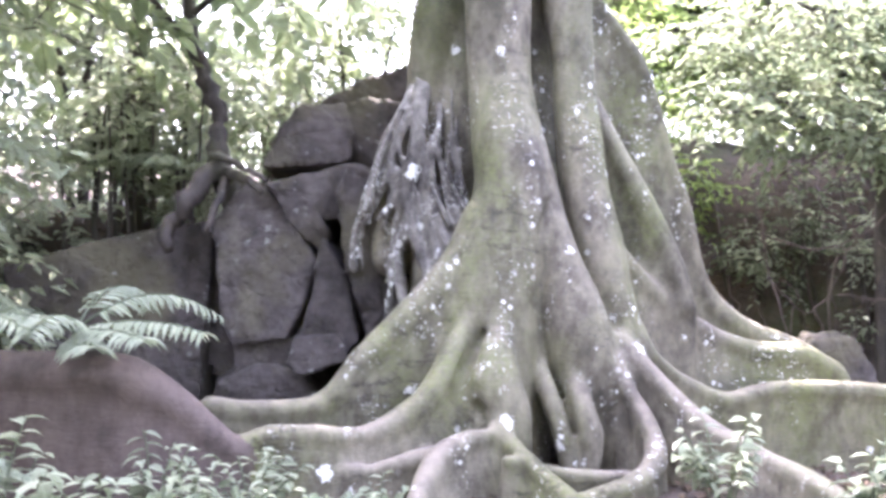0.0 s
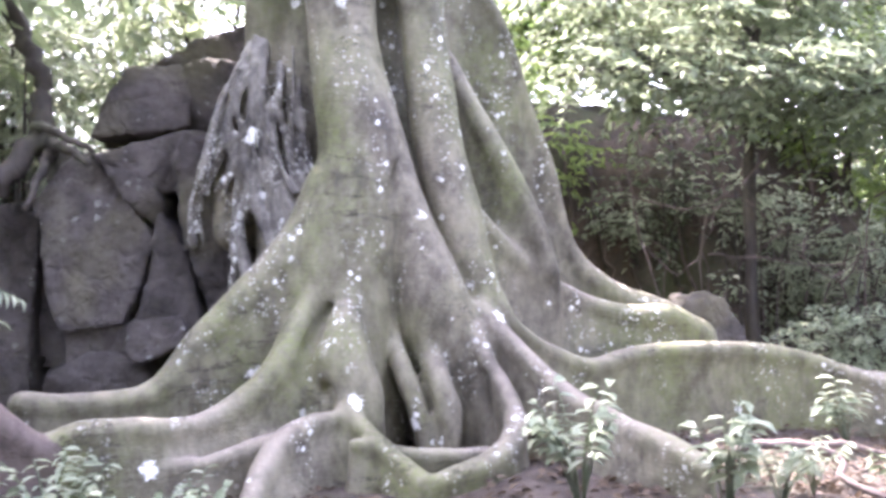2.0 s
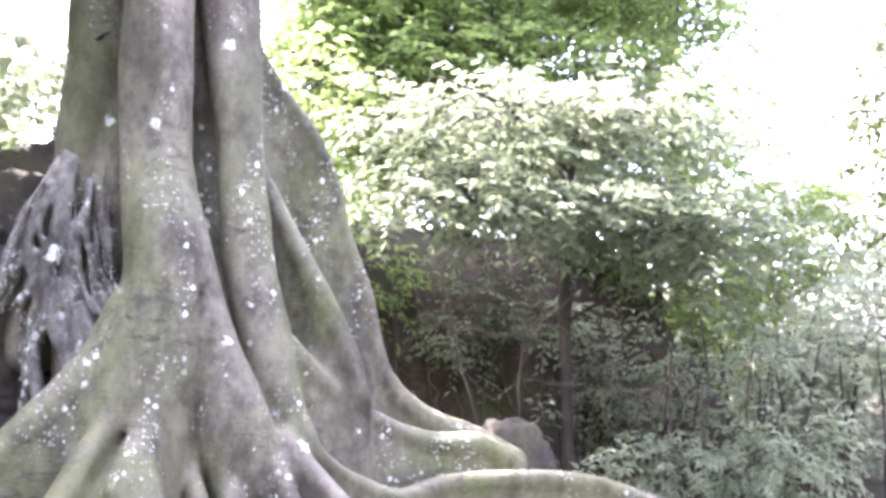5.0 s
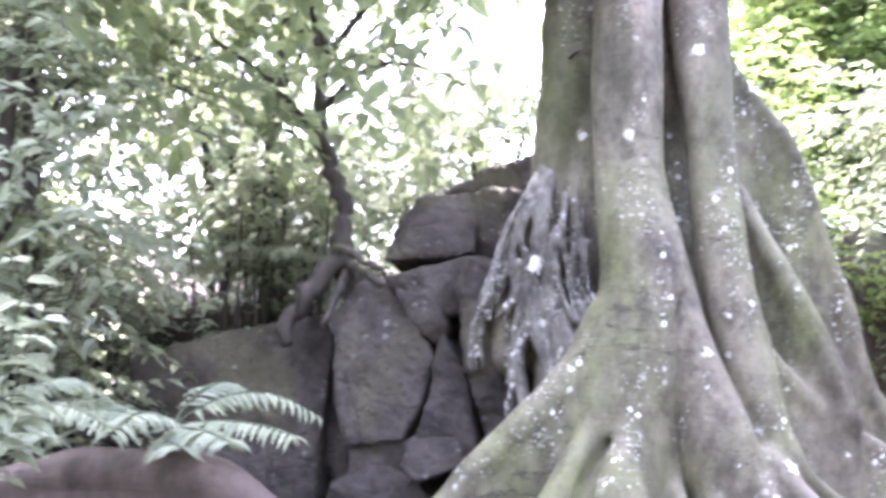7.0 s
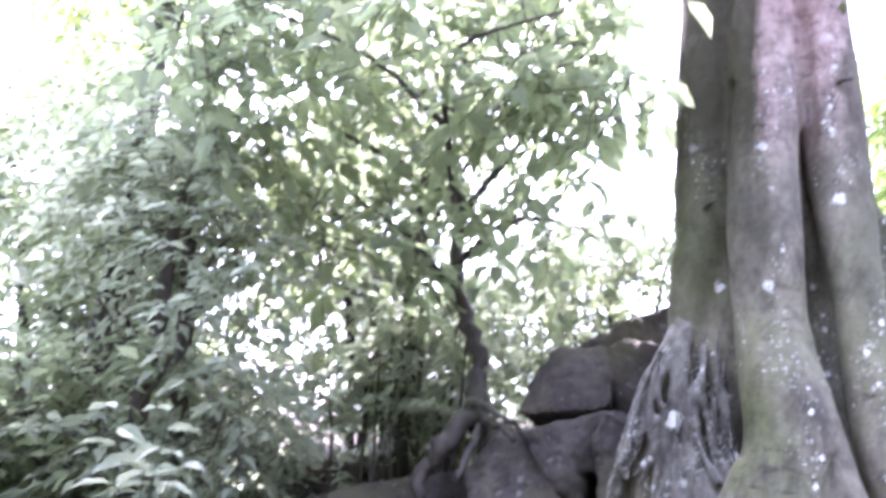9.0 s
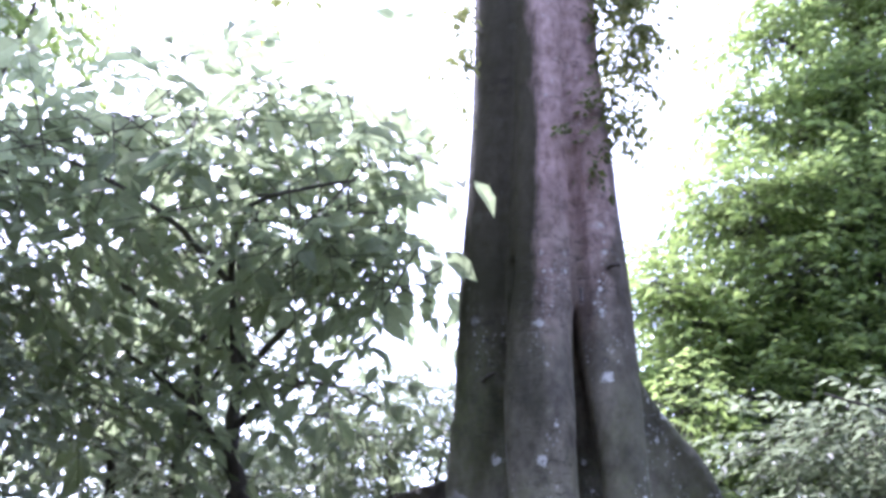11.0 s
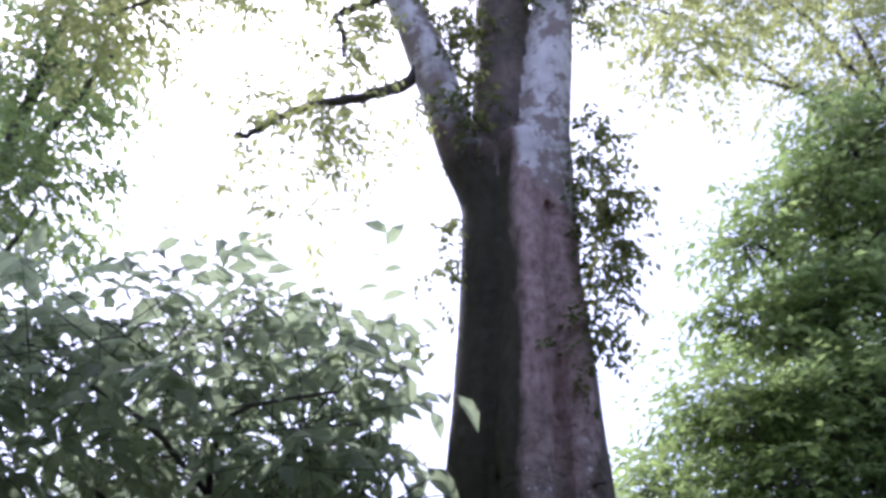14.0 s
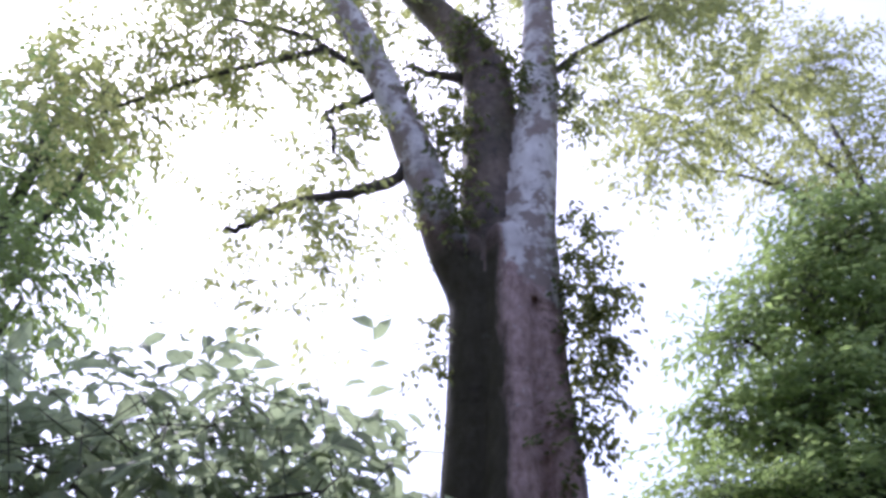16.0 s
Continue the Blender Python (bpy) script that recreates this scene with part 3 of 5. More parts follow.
# ---- the great fig tree: columns, buttresses, limbs (x, y, z, radius) ----
fig = thing("fig_tree", (0.8, 9.7, -0.6), "huge old fig tree with grey mossy lichen-spotted buttress roots", "tree")
COLUMNS = [
    [(0.12, 10.02, 10.3, 0.30), (0.20, 10.05, 8.4, 0.35), (0.16, 10.10, 6.9, 0.37), (0.08, 10.10, 5.5, 0.37), (0.00, 10.08, 4.2, 0.33), (-0.11, 10.10, 3.4, 0.30), (-0.08, 10.05, 2.7, 0.22), (0.04, 9.9, 2.0, 0.14)],
    [(0.62, 9.90, 10.4, 0.30), (0.66, 9.85, 8.2, 0.34), (0.63, 9.80, 6.6, 0.35), (0.57, 9.70, 5.3, 0.36), (0.53, 9.55, 4.2, 0.34), (0.55, 9.47, 3.2, 0.33), (0.62, 9.35, 2.58, 0.37), (0.69, 9.30, 2.20, 0.40), (0.66, 9.25, 1.77, 0.45), (0.56, 9.20, 1.35, 0.50), (0.46, 9.15, 0.94, 0.54), (0.42, 9.10, 0.47, 0.58), (0.42, 9.05, -0.5, 0.60)],
    [(0.98, 10.05, 10.3, 0.34), (1.00, 10.05, 8.3, 0.33), (1.10, 10.0, 6.8, 0.33), (1.19, 9.95, 5.4, 0.32), (1.27, 9.82, 4.15, 0.27), (1.32, 9.68, 3.4, 0.22), (1.36, 9.55, 2.61, 0.25), (1.42, 9.45, 2.06, 0.25), (1.53, 9.35, 1.57, 0.25), (1.62, 9.25, 1.20, 0.22), (1.74, 9.15, 0.83, 0.17), (1.88, 9.05, 0.52, 0.12)],
    [(0.30, 10.15, 6.0, 0.30), (0.22, 10.12, 4.0, 0.30), (0.12, 10.05, 2.6, 0.32), (0.0, 9.95, 1.2, 0.36), (0.0, 9.8, -0.6, 0.4)],
    [(-0.09, 10.10, 3.68, 0.20), (-0.21, 10.10, 3.06, 0.24), (-0.33, 10.08, 2.54, 0.26), (-0.47, 10.08, 2.02, 0.27), (-0.55, 10.08, 1.45, 0.25)],
    [(0.6, 10.4, 10.2, 0.45), (0.7, 10.5, 6.5, 0.55), (0.88, 10.58, 3.4, 0.60), (0.88, 10.5, 2.4, 0.72), (0.9, 10.3, -0.8, 1.0)],
]
RIBS = [
    [(1.04, 9.16, 2.15, 0.05), (1.06, 9.07, 1.77, 0.14), (1.14, 9.00, 1.36, 0.21), (1.24, 8.95, 0.90, 0.29), (1.34, 8.94, 0.43, 0.33), (1.42, 9.0, -0.03, 0.33), (1.49, 9.05, -0.7, 0.33)],
    [(0.90, 8.77, 0.45, 0.05), (0.94, 8.62, 0.23, 0.09), (1.02, 8.52, -0.03, 0.10), (1.09, 8.47, -0.24, 0.10), (1.16, 8.45, -0.7, 0.10)],
    [(1.21, 8.72, 0.35, 0.09), (1.25, 8.54, 0.04, 0.13), (1.33, 8.48, -0.24, 0.14), (1.40, 8.45, -0.7, 0.14)],
    [(0.54, 8.68, 0.86, 0.07), (0.46, 8.52, 0.56, 0.18), (0.47, 8.40, 0.28, 0.23), (0.55, 8.36, -0.02, 0.24), (0.60, 8.32, -0.7, 0.24)],
]
BUTTRESSES = [
    [(1.30, 10.35, 4.9, 0.10), (1.66, 10.52, 4.35, 0.10), (1.92, 10.60, 4.00, 0.10), (2.18, 10.60, 3.65, 0.10), (2.40, 10.65, 3.10, 0.11), (2.54, 10.70, 2.52, 0.12), (2.75, 10.75, 1.87, 0.13), (2.97, 10.80, 1.07, 0.14), (3.45, 10.80, 0.61, 0.15), (4.04, 10.80, 0.35, 0.16), (4.50, 10.80, 0.08, 0.16)],
    [(1.76, 9.60, 1.46, 0.13), (2.21, 9.75, 1.00, 0.12), (2.79, 9.90, 0.63, 0.12), (3.37, 10.00, 0.41, 0.13), (3.85, 10.00, 0.39, 0.14), (4.22, 10.00, 0.14, 0.13)],
    [(1.85, 9.10, 0.68, 0.11), (1.99, 9.00, 0.47, 0.10), (2.35, 9.10, 0.21, 0.10), (2.82, 9.30, 0.00, 0.10), (3.32, 9.50, 0.09, 0.10), (4.39, 9.80, 0.04, 0.11), (5.26, 10.00, -0.12, 0.11), (5.97, 9.80, -0.34, 0.10), (6.62, 9.50, -0.55, 0.10), (7.18, 9.20, -0.77, 0.10), (8.23, 9.00, -0.95, 0.09)],
    [(6.03, 9.90, -0.32, 0.08), (7.68, 10.20, -0.66, 0.08), (9.46, 10.40, -0.95, 0.08)],
    [(1.67, 8.95, 0.60, 0.12), (2.04, 8.60, 0.22, 0.11), (2.29, 8.20, -0.03, 0.10), (2.56, 7.80, -0.19, 0.10), (2.83, 7.40, -0.30, 0.09), (3.01, 7.10, -0.40, 0.08)],
    [(1.60, 8.80, 0.46, 0.09), (1.70, 8.62, 0.22, 0.09), (1.79, 8.45, 0.02, 0.10), (1.85, 8.25, -0.18, 0.10), (1.78, 8.00, -0.36, 0.10), (1.55, 7.80, -0.46, 0.09), (1.28, 7.65, -0.50, 0.09), (1.00, 7.50, -0.55, 0.08)],
    [(0.25, 8.40, 0.42, 0.08), (0.39, 8.28, 0.27, 0.10), (0.46, 8.22, 0.08, 0.11), (0.49, 8.12, -0.08, 0.11), (0.60, 7.98, -0.18, 0.09), (0.80, 7.75, -0.35, 0.08), (1.00, 7.50, -0.48, 0.08)],
    [(0.47, 8.12, -0.08, 0.11), (0.15, 7.95, -0.14, 0.10), (-0.06, 7.75, -0.24, 0.10), (-0.20, 7.5, -0.42, 0.09), (-0.27, 7.3, -0.6, 0.08)],
    [(0.36, 9.22, 1.80, 0.20), (0.19, 9.12, 1.45, 0.18), (-0.01, 9.02, 1.20, 0.16), (-0.31, 8.90, 0.90, 0.15), (-0.59, 8.80, 0.64, 0.14), (-0.80, 8.70, 0.42, 0.13), (-0.97, 8.60, 0.18, 0.13), (-1.21, 8.50, 0.06, 0.11), (-1.64, 8.40, 0.05, 0.10), (-2.08, 8.30, 0.10, 0.10)],
    [(0.20, 8.68, 0.84, 0.06), (0.08, 8.50, 0.60, 0.12), (-0.02, 8.36, 0.37, 0.14), (-0.20, 8.24, 0.15, 0.13), (-0.48, 8.10, -0.02, 0.11), (-0.76, 7.85, -0.06, 0.10), (-1.09, 7.60, 0.00, 0.10), (-1.40, 7.40, 0.02, 0.10), (-1.62, 7.38, -0.05, 0.10)],
    [(-4.74, 7.60, 0.24, 0.16), (-3.78, 7.40, 0.49, 0.17), (-3.08, 7.20, 0.54, 0.18), (-2.53, 7.10, 0.53, 0.18), (-2.25, 7.10, 0.42, 0.17), (-2.01, 7.15, 0.26, 0.15), (-1.80, 7.20, 0.07, 0.13), (-1.63, 7.30, -0.11, 0.12)],
    [(1.50, 10.22, 3.4, 0.05), (1.72, 10.10, 2.85, 0.09), (1.92, 9.98, 2.40, 0.12), (2.11, 9.88, 1.98, 0.14), (2.28, 9.85, 1.61, 0.14), (2.42, 9.80, 1.30, 0.13), (2.52, 9.75, 0.90, 0.13)],
    [(0.52, 7.80, -0.25, 0.08), (1.03, 8.00, -0.42, 0.07), (1.58, 8.10, -0.46, 0.07)],
    [(-0.10, 8.0, -0.25, 0.08), (-0.50, 7.8, -0.30, 0.08), (-1.0, 7.6, -0.34, 0.07), (-1.5, 7.45, -0.4, 0.07)],
]
FLARES = [0.03, 0.10, 0.03, 0.06, 0.12, 0.08, 0.12, 0.22, 0.13, 0.12, 0.10, 0.05, 0.1, 0.1]
FIG_LIMBS = [
    [(0.10, 9.95, 9.7, 0.30), (-0.22, 9.90, 10.48, 0.30), (-0.56, 9.90, 11.8, 0.29), (-1.05, 9.90, 13.3, 0.27), (-1.75, 9.90, 15.2, 0.25), (-2.70, 9.90, 17.30, 0.21)],
    [(0.30, 10.10, 9.7, 0.36), (0.40, 10.20, 12.25, 0.43), (0.38, 10.20, 13.71, 0.42), (0.22, 10.20, 15.0, 0.37), (-0.95, 10.20, 17.1, 0.29), (-1.4, 10.2, 17.8, 0.25)],
    [(0.88, 10.00, 9.4, 0.37), (1.00, 10.00, 11.42, 0.36), (1.17, 10.00, 13.31, 0.32), (1.26, 10.00, 15.2, 0.28), (1.32, 10.00, 17.6, 0.24)],
]


def eased(points, sub=3):
    """The chain with in-between points, so that it bends softly."""
    p = np.array(points, float)
    n = len(p)
    t = np.linspace(0, n - 1, (n - 1) * sub + 1)
    i = np.clip(t.astype(int), 0, n - 2)
    u = (t - i)[:, None]
    a, b, c, d = (p[np.clip(i + k, 0, n - 1)] for k in (-1, 0, 1, 2))
    return [tuple(q) for q in 0.5 * (2 * b + (c - a) * u + (2 * a - 5 * b + 4 * c - d) * u ** 2 + (3 * b - a - 3 * c + d) * u ** 3)]


def make_fig_wood():
    base = [(0, eased(c, 2), False, 0.0, 0.05) for c in COLUMNS]
    base += [(1 + k, eased(c), False, 0.0, 0.05) for k, c in enumerate(RIBS)]
    base += [(10 + k, eased(c), True, fl, 0.07) for k, (c, fl) in enumerate(zip(BUTTRESSES, FLARES))]
    limbs = [(30 + k, eased(c), False, 0.0, 0.10) for k, c in enumerate(FIG_LIMBS)]
    grooves = [
        [(3.36, 9.32, -0.39, 0.030), (3.76, 9.40, -0.35, 0.075), (4.21, 9.48, -0.30, 0.060), (4.61, 9.56, -0.27, 0.085), (5.18, 9.68, -0.34, 0.080), (5.55, 9.75, -0.66, 0.040)],
        [(0.96, 9.00, 2.02, 0.03), (0.90, 8.85, 1.66, 0.04), (0.88, 8.74, 1.31, 0.045), (0.93, 8.70, 1.04, 0.045), (0.99, 8.64, 0.72, 0.055), (1.05, 8.59, 0.43, 0.06), (1.12, 8.52, 0.14, 0.05), (1.19, 8.47, -0.14, 0.05)],
        [(1.04, 9.40, 2.75, 0.06), (1.08, 9.33, 2.48, 0.045), (1.14, 9.24, 2.20, 0.04), (1.20, 9.17, 1.88, 0.04), (1.30, 9.12, 1.51, 0.04), (1.42, 9.05, 1.20, 0.04), (1.57, 8.97, 0.84, 0.035), (1.74, 8.87, 0.54, 0.03)],
        [(0.98, 9.55, 4.4, 0.10), (0.98, 9.50, 3.68, 0.11), (1.02, 9.48, 3.36, 0.10), (1.05, 9.45, 3.03, 0.08), (1.05, 9.42, 2.78, 0.05)],
        [(0.97, 9.58, 4.4, 0.11), (0.97, 9.64, 5.2, 0.10), (0.96, 9.67, 6.5, 0.09), (0.94, 9.67, 8.0, 0.08), (0.92, 9.70, 9.3, 0.04)],
        [(-0.02, 8.66, 0.74, 0.03), (-0.10, 8.56, 0.53, 0.06), (-0.18, 8.46, 0.35, 0.06), (-0.24, 8.40, 0.24, 0.03)],
        [(0.44, 8.66, 0.84, 0.03), (0.29, 8.52, 0.63, 0.06), (0.18, 8.38, 0.46, 0.075), (0.15, 8.28, 0.36, 0.06)],
        [(0.30, 8.26, 0.12, 0.06), (0.28, 8.12, -0.05, 0.07)],
        [(0.78, 8.56, 0.18, 0.06), (0.82, 8.48, -0.10, 0.15), (0.85, 8.42, -0.42, 0.19)],
        [(1.60, 8.56, 0.08, 0.08), (1.58, 8.46, -0.22, 0.14), (1.55, 8.4, -0.5, 0.17)],
        [(0.28, 9.62, 5.6, 0.05), (0.24, 9.58, 4.4, 0.06), (0.20, 9.55, 3.4, 0.07), (0.24, 9.45, 2.6, 0.06)],
    ]
    chains = base + limbs
    blocks = [fused(chains, (-5.0, 6.4, -1.15), (9.6, 11.9, 5.42), 0.031, 0.06, 1.0, grooves),
              fused(chains, (-3.4, 9.2, 5.36), (2.0, 11.4, 17.9), 0.04, 0.06, 1.0, [c for c in grooves if max(q[2] for q in c) > 5.3])]
    for level, (v, q, g) in enumerate(blocks):
        nrm = normals_of(v, q)
        for group in np.unique(g):
            mine = q[g == group]
            ids, inv = np.unique(mine, return_inverse=True)
            mine = inv.reshape(mine.shape)
            if len(mine) < 30:
                continue
            if group == 0:
                name, mat, lab = ("trunk", "upper_trunk")[level], BARK, ("fluted trunk, grey-green and spotted with white lichen", "upper trunk, mossy flank with painted-in shade beside a pinkish brown column")[level]
            elif group < 10:
                name, mat, lab = "root_rib", BARK, ""
            elif group < 30:
                name, mat, lab = "buttress_root", BARK_HUMP if group == 20 else BARK, "smooth reddish-brown humped plank root" if group == 20 else ""
            else:
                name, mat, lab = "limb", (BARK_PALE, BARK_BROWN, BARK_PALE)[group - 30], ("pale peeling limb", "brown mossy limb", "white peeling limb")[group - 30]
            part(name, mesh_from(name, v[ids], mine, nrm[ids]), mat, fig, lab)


make_fig_wood()

AERIAL = [
    ([(-0.30, 10.02, 3.35), (-0.45, 9.85, 3.0), (-0.62, 9.82, 2.6), (-0.78, 9.84, 2.2), (-0.90, 9.92, 1.75), (-0.95, 9.98, 1.3)], 0.050),
    ([(-0.25, 10.02, 3.4), (-0.40, 9.80, 2.9), (-0.55, 9.75, 2.5), (-0.66, 9.78, 2.1), (-0.80, 9.9, 1.8)], 0.045),
    ([(-0.22, 10.02, 3.5), (-0.30, 9.78, 3.0), (-0.32, 9.72, 2.6), (-0.38, 9.70, 2.2), (-0.50, 9.78, 1.7), (-0.55, 9.85, 1.1), (-0.60, 9.9, 0.6)], 0.070),
    ([(-0.15, 10.02, 3.5), (-0.22, 9.76, 3.0), (-0.24, 9.66, 2.5), (-0.18, 9.60, 2.1), (-0.06, 9.5, 1.6), (0.0, 9.3, 1.1)], 0.080),
    ([(-0.06, 10.02, 3.3), (-0.05, 9.72, 2.8), (-0.14, 9.62, 2.4), (-0.04, 9.55, 1.9), (0.12, 9.4, 1.5)], 0.065),
    ([(0.02, 10.02, 3.2), (-0.08, 9.68, 2.65), (0.02, 9.6, 2.2), (0.14, 9.45, 1.7)], 0.055),
    ([(0.16, 10.02, 3.3), (0.12, 9.66, 2.6), (0.20, 9.56, 2.1), (0.28, 9.4, 1.6)], 0.060),
    ([(0.06, 10.02, 3.6), (0.08, 9.70, 2.9), (0.06, 9.6, 2.3), (0.18, 9.45, 1.8)], 0.050),
    ([(-0.74, 9.82, 2.18), (-0.60, 9.74, 2.26), (-0.45, 9.70, 2.30), (-0.28, 9.68, 2.2)], 0.040),
    ([(-0.58, 9.75, 2.28), (-0.52, 9.70, 2.05), (-0.68, 9.74, 1.84), (-0.78, 9.86, 1.78)], 0.026),
    ([(-0.74, 9.8, 2.22), (-0.86, 9.84, 2.0), (-0.80, 9.88, 1.78)], 0.024),
    ([(-0.40, 9.72, 2.1), (-0.34, 9.66, 1.8), (-0.48, 9.70, 1.5), (-0.44, 9.66, 1.1), (-0.36, 9.5, 0.8)], 0.085),
    ([(-0.22, 9.66, 2.1), (-0.32, 9.60, 1.75), (-0.20, 9.52, 1.4), (-0.10, 9.3, 1.1)], 0.075),
    ([(-0.62, 9.78, 2.5), (-0.48, 9.72, 2.3), (-0.30, 9.66, 1.9), (-0.16, 9.58, 1.65)], 0.030),
    ([(-0.34, 9.74, 2.9), (-0.48, 9.74, 2.6), (-0.42, 9.7, 2.35), (-0.56, 9.76, 2.1), (-0.62, 9.84, 1.6)], 0.034),
]


def make_aerial_roots():
    chains = [(k, [(*q, r * 0.8 * w) for q, w in zip(points, np.linspace(1.1, 0.8, len(points)))], False, 0.0, 0.05) for k, (points, r) in enumerate(AERIAL)]
    rng = np.random.default_rng(17)
    for n in range(26):
        points, r = AERIAL[n % 8]
        a = np.array(points) + rng.normal(0, 0.06, 3) * [1, 0.4, 1] + rng.normal(0, 0.03, (len(points), 3))
        a[:, 1] -= 0.03
        first = int(rng.integers(0, 2))
        chains.append((50 + n, [(*q, rng.uniform(0.014, 0.03)) for q in a[first:]], False, 0.0, 0.02))
    chains = [(k, eased(c), fin, fl, bl) for k, c, fin, fl, bl in chains]
    v, q, g = fused(chains, (-1.15, 9.1, 0.4), (0.5, 10.15, 3.75), 0.019, 0.025, 1.6)
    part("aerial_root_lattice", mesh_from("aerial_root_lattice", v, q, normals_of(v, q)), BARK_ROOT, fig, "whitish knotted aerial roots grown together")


make_aerial_roots()

BRANCHES = [
    ([(-0.75, 9.90, 12.0), (-1.25, 9.85, 11.55), (-1.76, 9.80, 11.36), (-2.53, 9.70, 11.08), (-2.92, 9.60, 10.63), (-3.20, 9.50, 10.39)], 0.10),
    ([(-1.2, 9.90, 13.9), (-1.7, 9.85, 13.5), (-2.13, 9.80, 13.20), (-1.97, 9.70, 12.67), (-1.89, 9.70, 12.15)], 0.08),
    ([(-1.40, 9.90, 14.1), (-2.30, 9.80, 14.84), (-2.81, 9.70, 15.21), (-4.2, 9.6, 15.6)], 0.08),
    ([(-0.0, 10.2, 14.5), (-0.5, 10.2, 14.6), (-1.00, 10.2, 14.9)], 0.10),
    ([(-2.3, 9.8, 14.9), (-4.0, 9.6, 14.0), (-5.6, 9.5, 13.0)], 0.06),
    ([(1.2, 10.0, 14.0), (2.1, 9.9, 14.9), (3.2, 9.8, 15.6)], 0.08),
    ([(1.22, 10.0, 16.2), (2.4, 10.2, 17.6), (4.0, 10.4, 18.6)], 0.10),
    ([(-2.7, 9.9, 17.2), (-4.3, 9.9, 18.4), (-6.0, 9.9, 19.2)], 0.12),
]
for k, (points, r) in enumerate(BRANCHES):
    tube("branch", points, np.linspace(r, r * 0.4, len(points)), BARK_DARK, fig, sides=7, wobble=r * 0.2, seed=60 + k)


def make_fig_leaves():
    rng = np.random.default_rng(9)
    crown = [(-3.6, 9.5, 14.8, 1.9, 1.2, 1.2), (-5.6, 9.4, 13.2, 1.4, 1.2, 1.3), (-1.9, 9.7, 12.6, 0.6, 0.6, 0.9), (-2.4, 9.6, 10.8, 0.9, 0.6, 0.5), (-1.6, 10.2, 16.8, 1.2, 1.2, 0.9),
             (-4.6, 9.8, 18.6, 2.4, 1.5, 1.4), (3.2, 9.9, 15.6, 1.5, 1.0, 0.9), (4.3, 10.4, 18.4, 2.2, 1.6, 1.2), (0.6, 10.3, 19.0, 1.8, 1.5, 1.0), (1.9, 9.9, 14.4, 0.7, 0.6, 0.5), (3.0, 10.2, 12.6, 1.0, 0.9, 0.9), (4.4, 11.0, 14.4, 1.2, 1.0, 1.0)]
    (lv, lf), (tv, tf) = sprays(rng, crown, 2500, 9, 0.15, 0.55, 0.7, 0.3, reach=4.0)
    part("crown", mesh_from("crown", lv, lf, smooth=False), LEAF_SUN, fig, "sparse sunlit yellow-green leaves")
    part("twigwork", mesh_from("twigwork", tv, tf), BARK_DARK, fig)
    hanging = [(-3.0, 9.6, 10.8, 0.45, 0.4, 0.35), (-1.9, 9.6, 10.7, 0.4, 0.4, 0.55), (-2.0, 9.6, 11.6, 0.45, 0.4, 0.3), (-1.0, 9.6, 10.8, 0.18, 0.3, 0.5), (-3.0, 9.6, 9.6, 0.4, 0.3, 0.4), (-1.9, 9.6, 9.9, 0.3, 0.3, 0.45), (-2.2, 9.7, 9.0, 0.5, 0.3, 0.3), (-1.7, 9.6, 12.5, 0.3, 0.3, 0.4)]
    (lv, lf), (tv, tf) = sprays(rng, hanging, 110, 8, 0.15, 0.5, 0.8, 0.3, reach=4.0)
    part("hanging_leaves", mesh_from("hanging_leaves", lv, lf, smooth=False), LEAF_SUN, fig)
    part("hanging_twig", mesh_from("hanging_twig", tv, tf), BARK_DARK, fig)
    ivy = [(0.42, 10.00, 15.64, 0.35, 0.25, 0.30), (-0.63, 9.90, 14.55, 0.25, 0.25, 0.25), (0.55, 9.90, 14.52, 0.30, 0.25, 0.35), (-0.04, 9.80, 13.25, 0.25, 0.25, 0.50), (-0.21, 9.70, 11.04, 0.25, 0.25, 0.60), (-0.42, 9.80, 12.60, 0.20, 0.25, 0.50), (1.76, 9.90, 13.30, 0.45, 0.25, 0.30), (1.71, 9.90, 10.43, 0.30, 0.25, 0.50), (1.71, 9.90, 9.54, 0.40, 0.25, 0.50), (1.72, 9.90, 8.81, 0.35, 0.25, 0.50), (1.49, 9.80, 14.04, 0.20, 0.25, 0.40),
           (1.55, 10.0, 8.6, 0.28, 0.35, 1.3), (1.5, 9.9, 10.2, 0.25, 0.3, 0.8), (1.25, 9.7, 7.3, 0.3, 0.25, 0.5), (0.05, 9.75, 10.9, 0.3, 0.3, 0.7), (-0.32, 9.8, 8.2, 0.12, 0.2, 1.2), (-0.1, 9.9, 12.2, 0.25, 0.3, 1.0), (-0.7, 9.9, 13.6, 0.3, 0.3, 0.6), (0.1, 10.1, 15.2, 0.5, 0.4, 0.5), (0.8, 9.8, 13.6, 0.2, 0.3, 0.8)]
    (lv, lf), _ = sprays(rng, ivy, 820, 7, 0.12, 0.6, 0.8, 0.5, reach=3.0)
    part("climbing_vine", mesh_from("climbing_vine", lv, lf, smooth=False), LEAF_FIG, fig, "small leaved vine climbing the trunk")
    for k, (a, b) in enumerate([((1.24, 9.70, 5.55), (1.38, 9.5, 5.52)), ((0.98, 9.6, 5.3), (0.97, 9.45, 5.1)), ((-0.05, 9.8, 4.35), (0.12, 9.6, 4.42))]):
        tube("dead_stub", [a, tuple((np.array(a) + b) / 2 + [0, 0, 0.03]), b], [0.025, 0.02, 0.012], BARK_DARK, fig, sides=6, seed=80 + k)


make_fig_leaves()


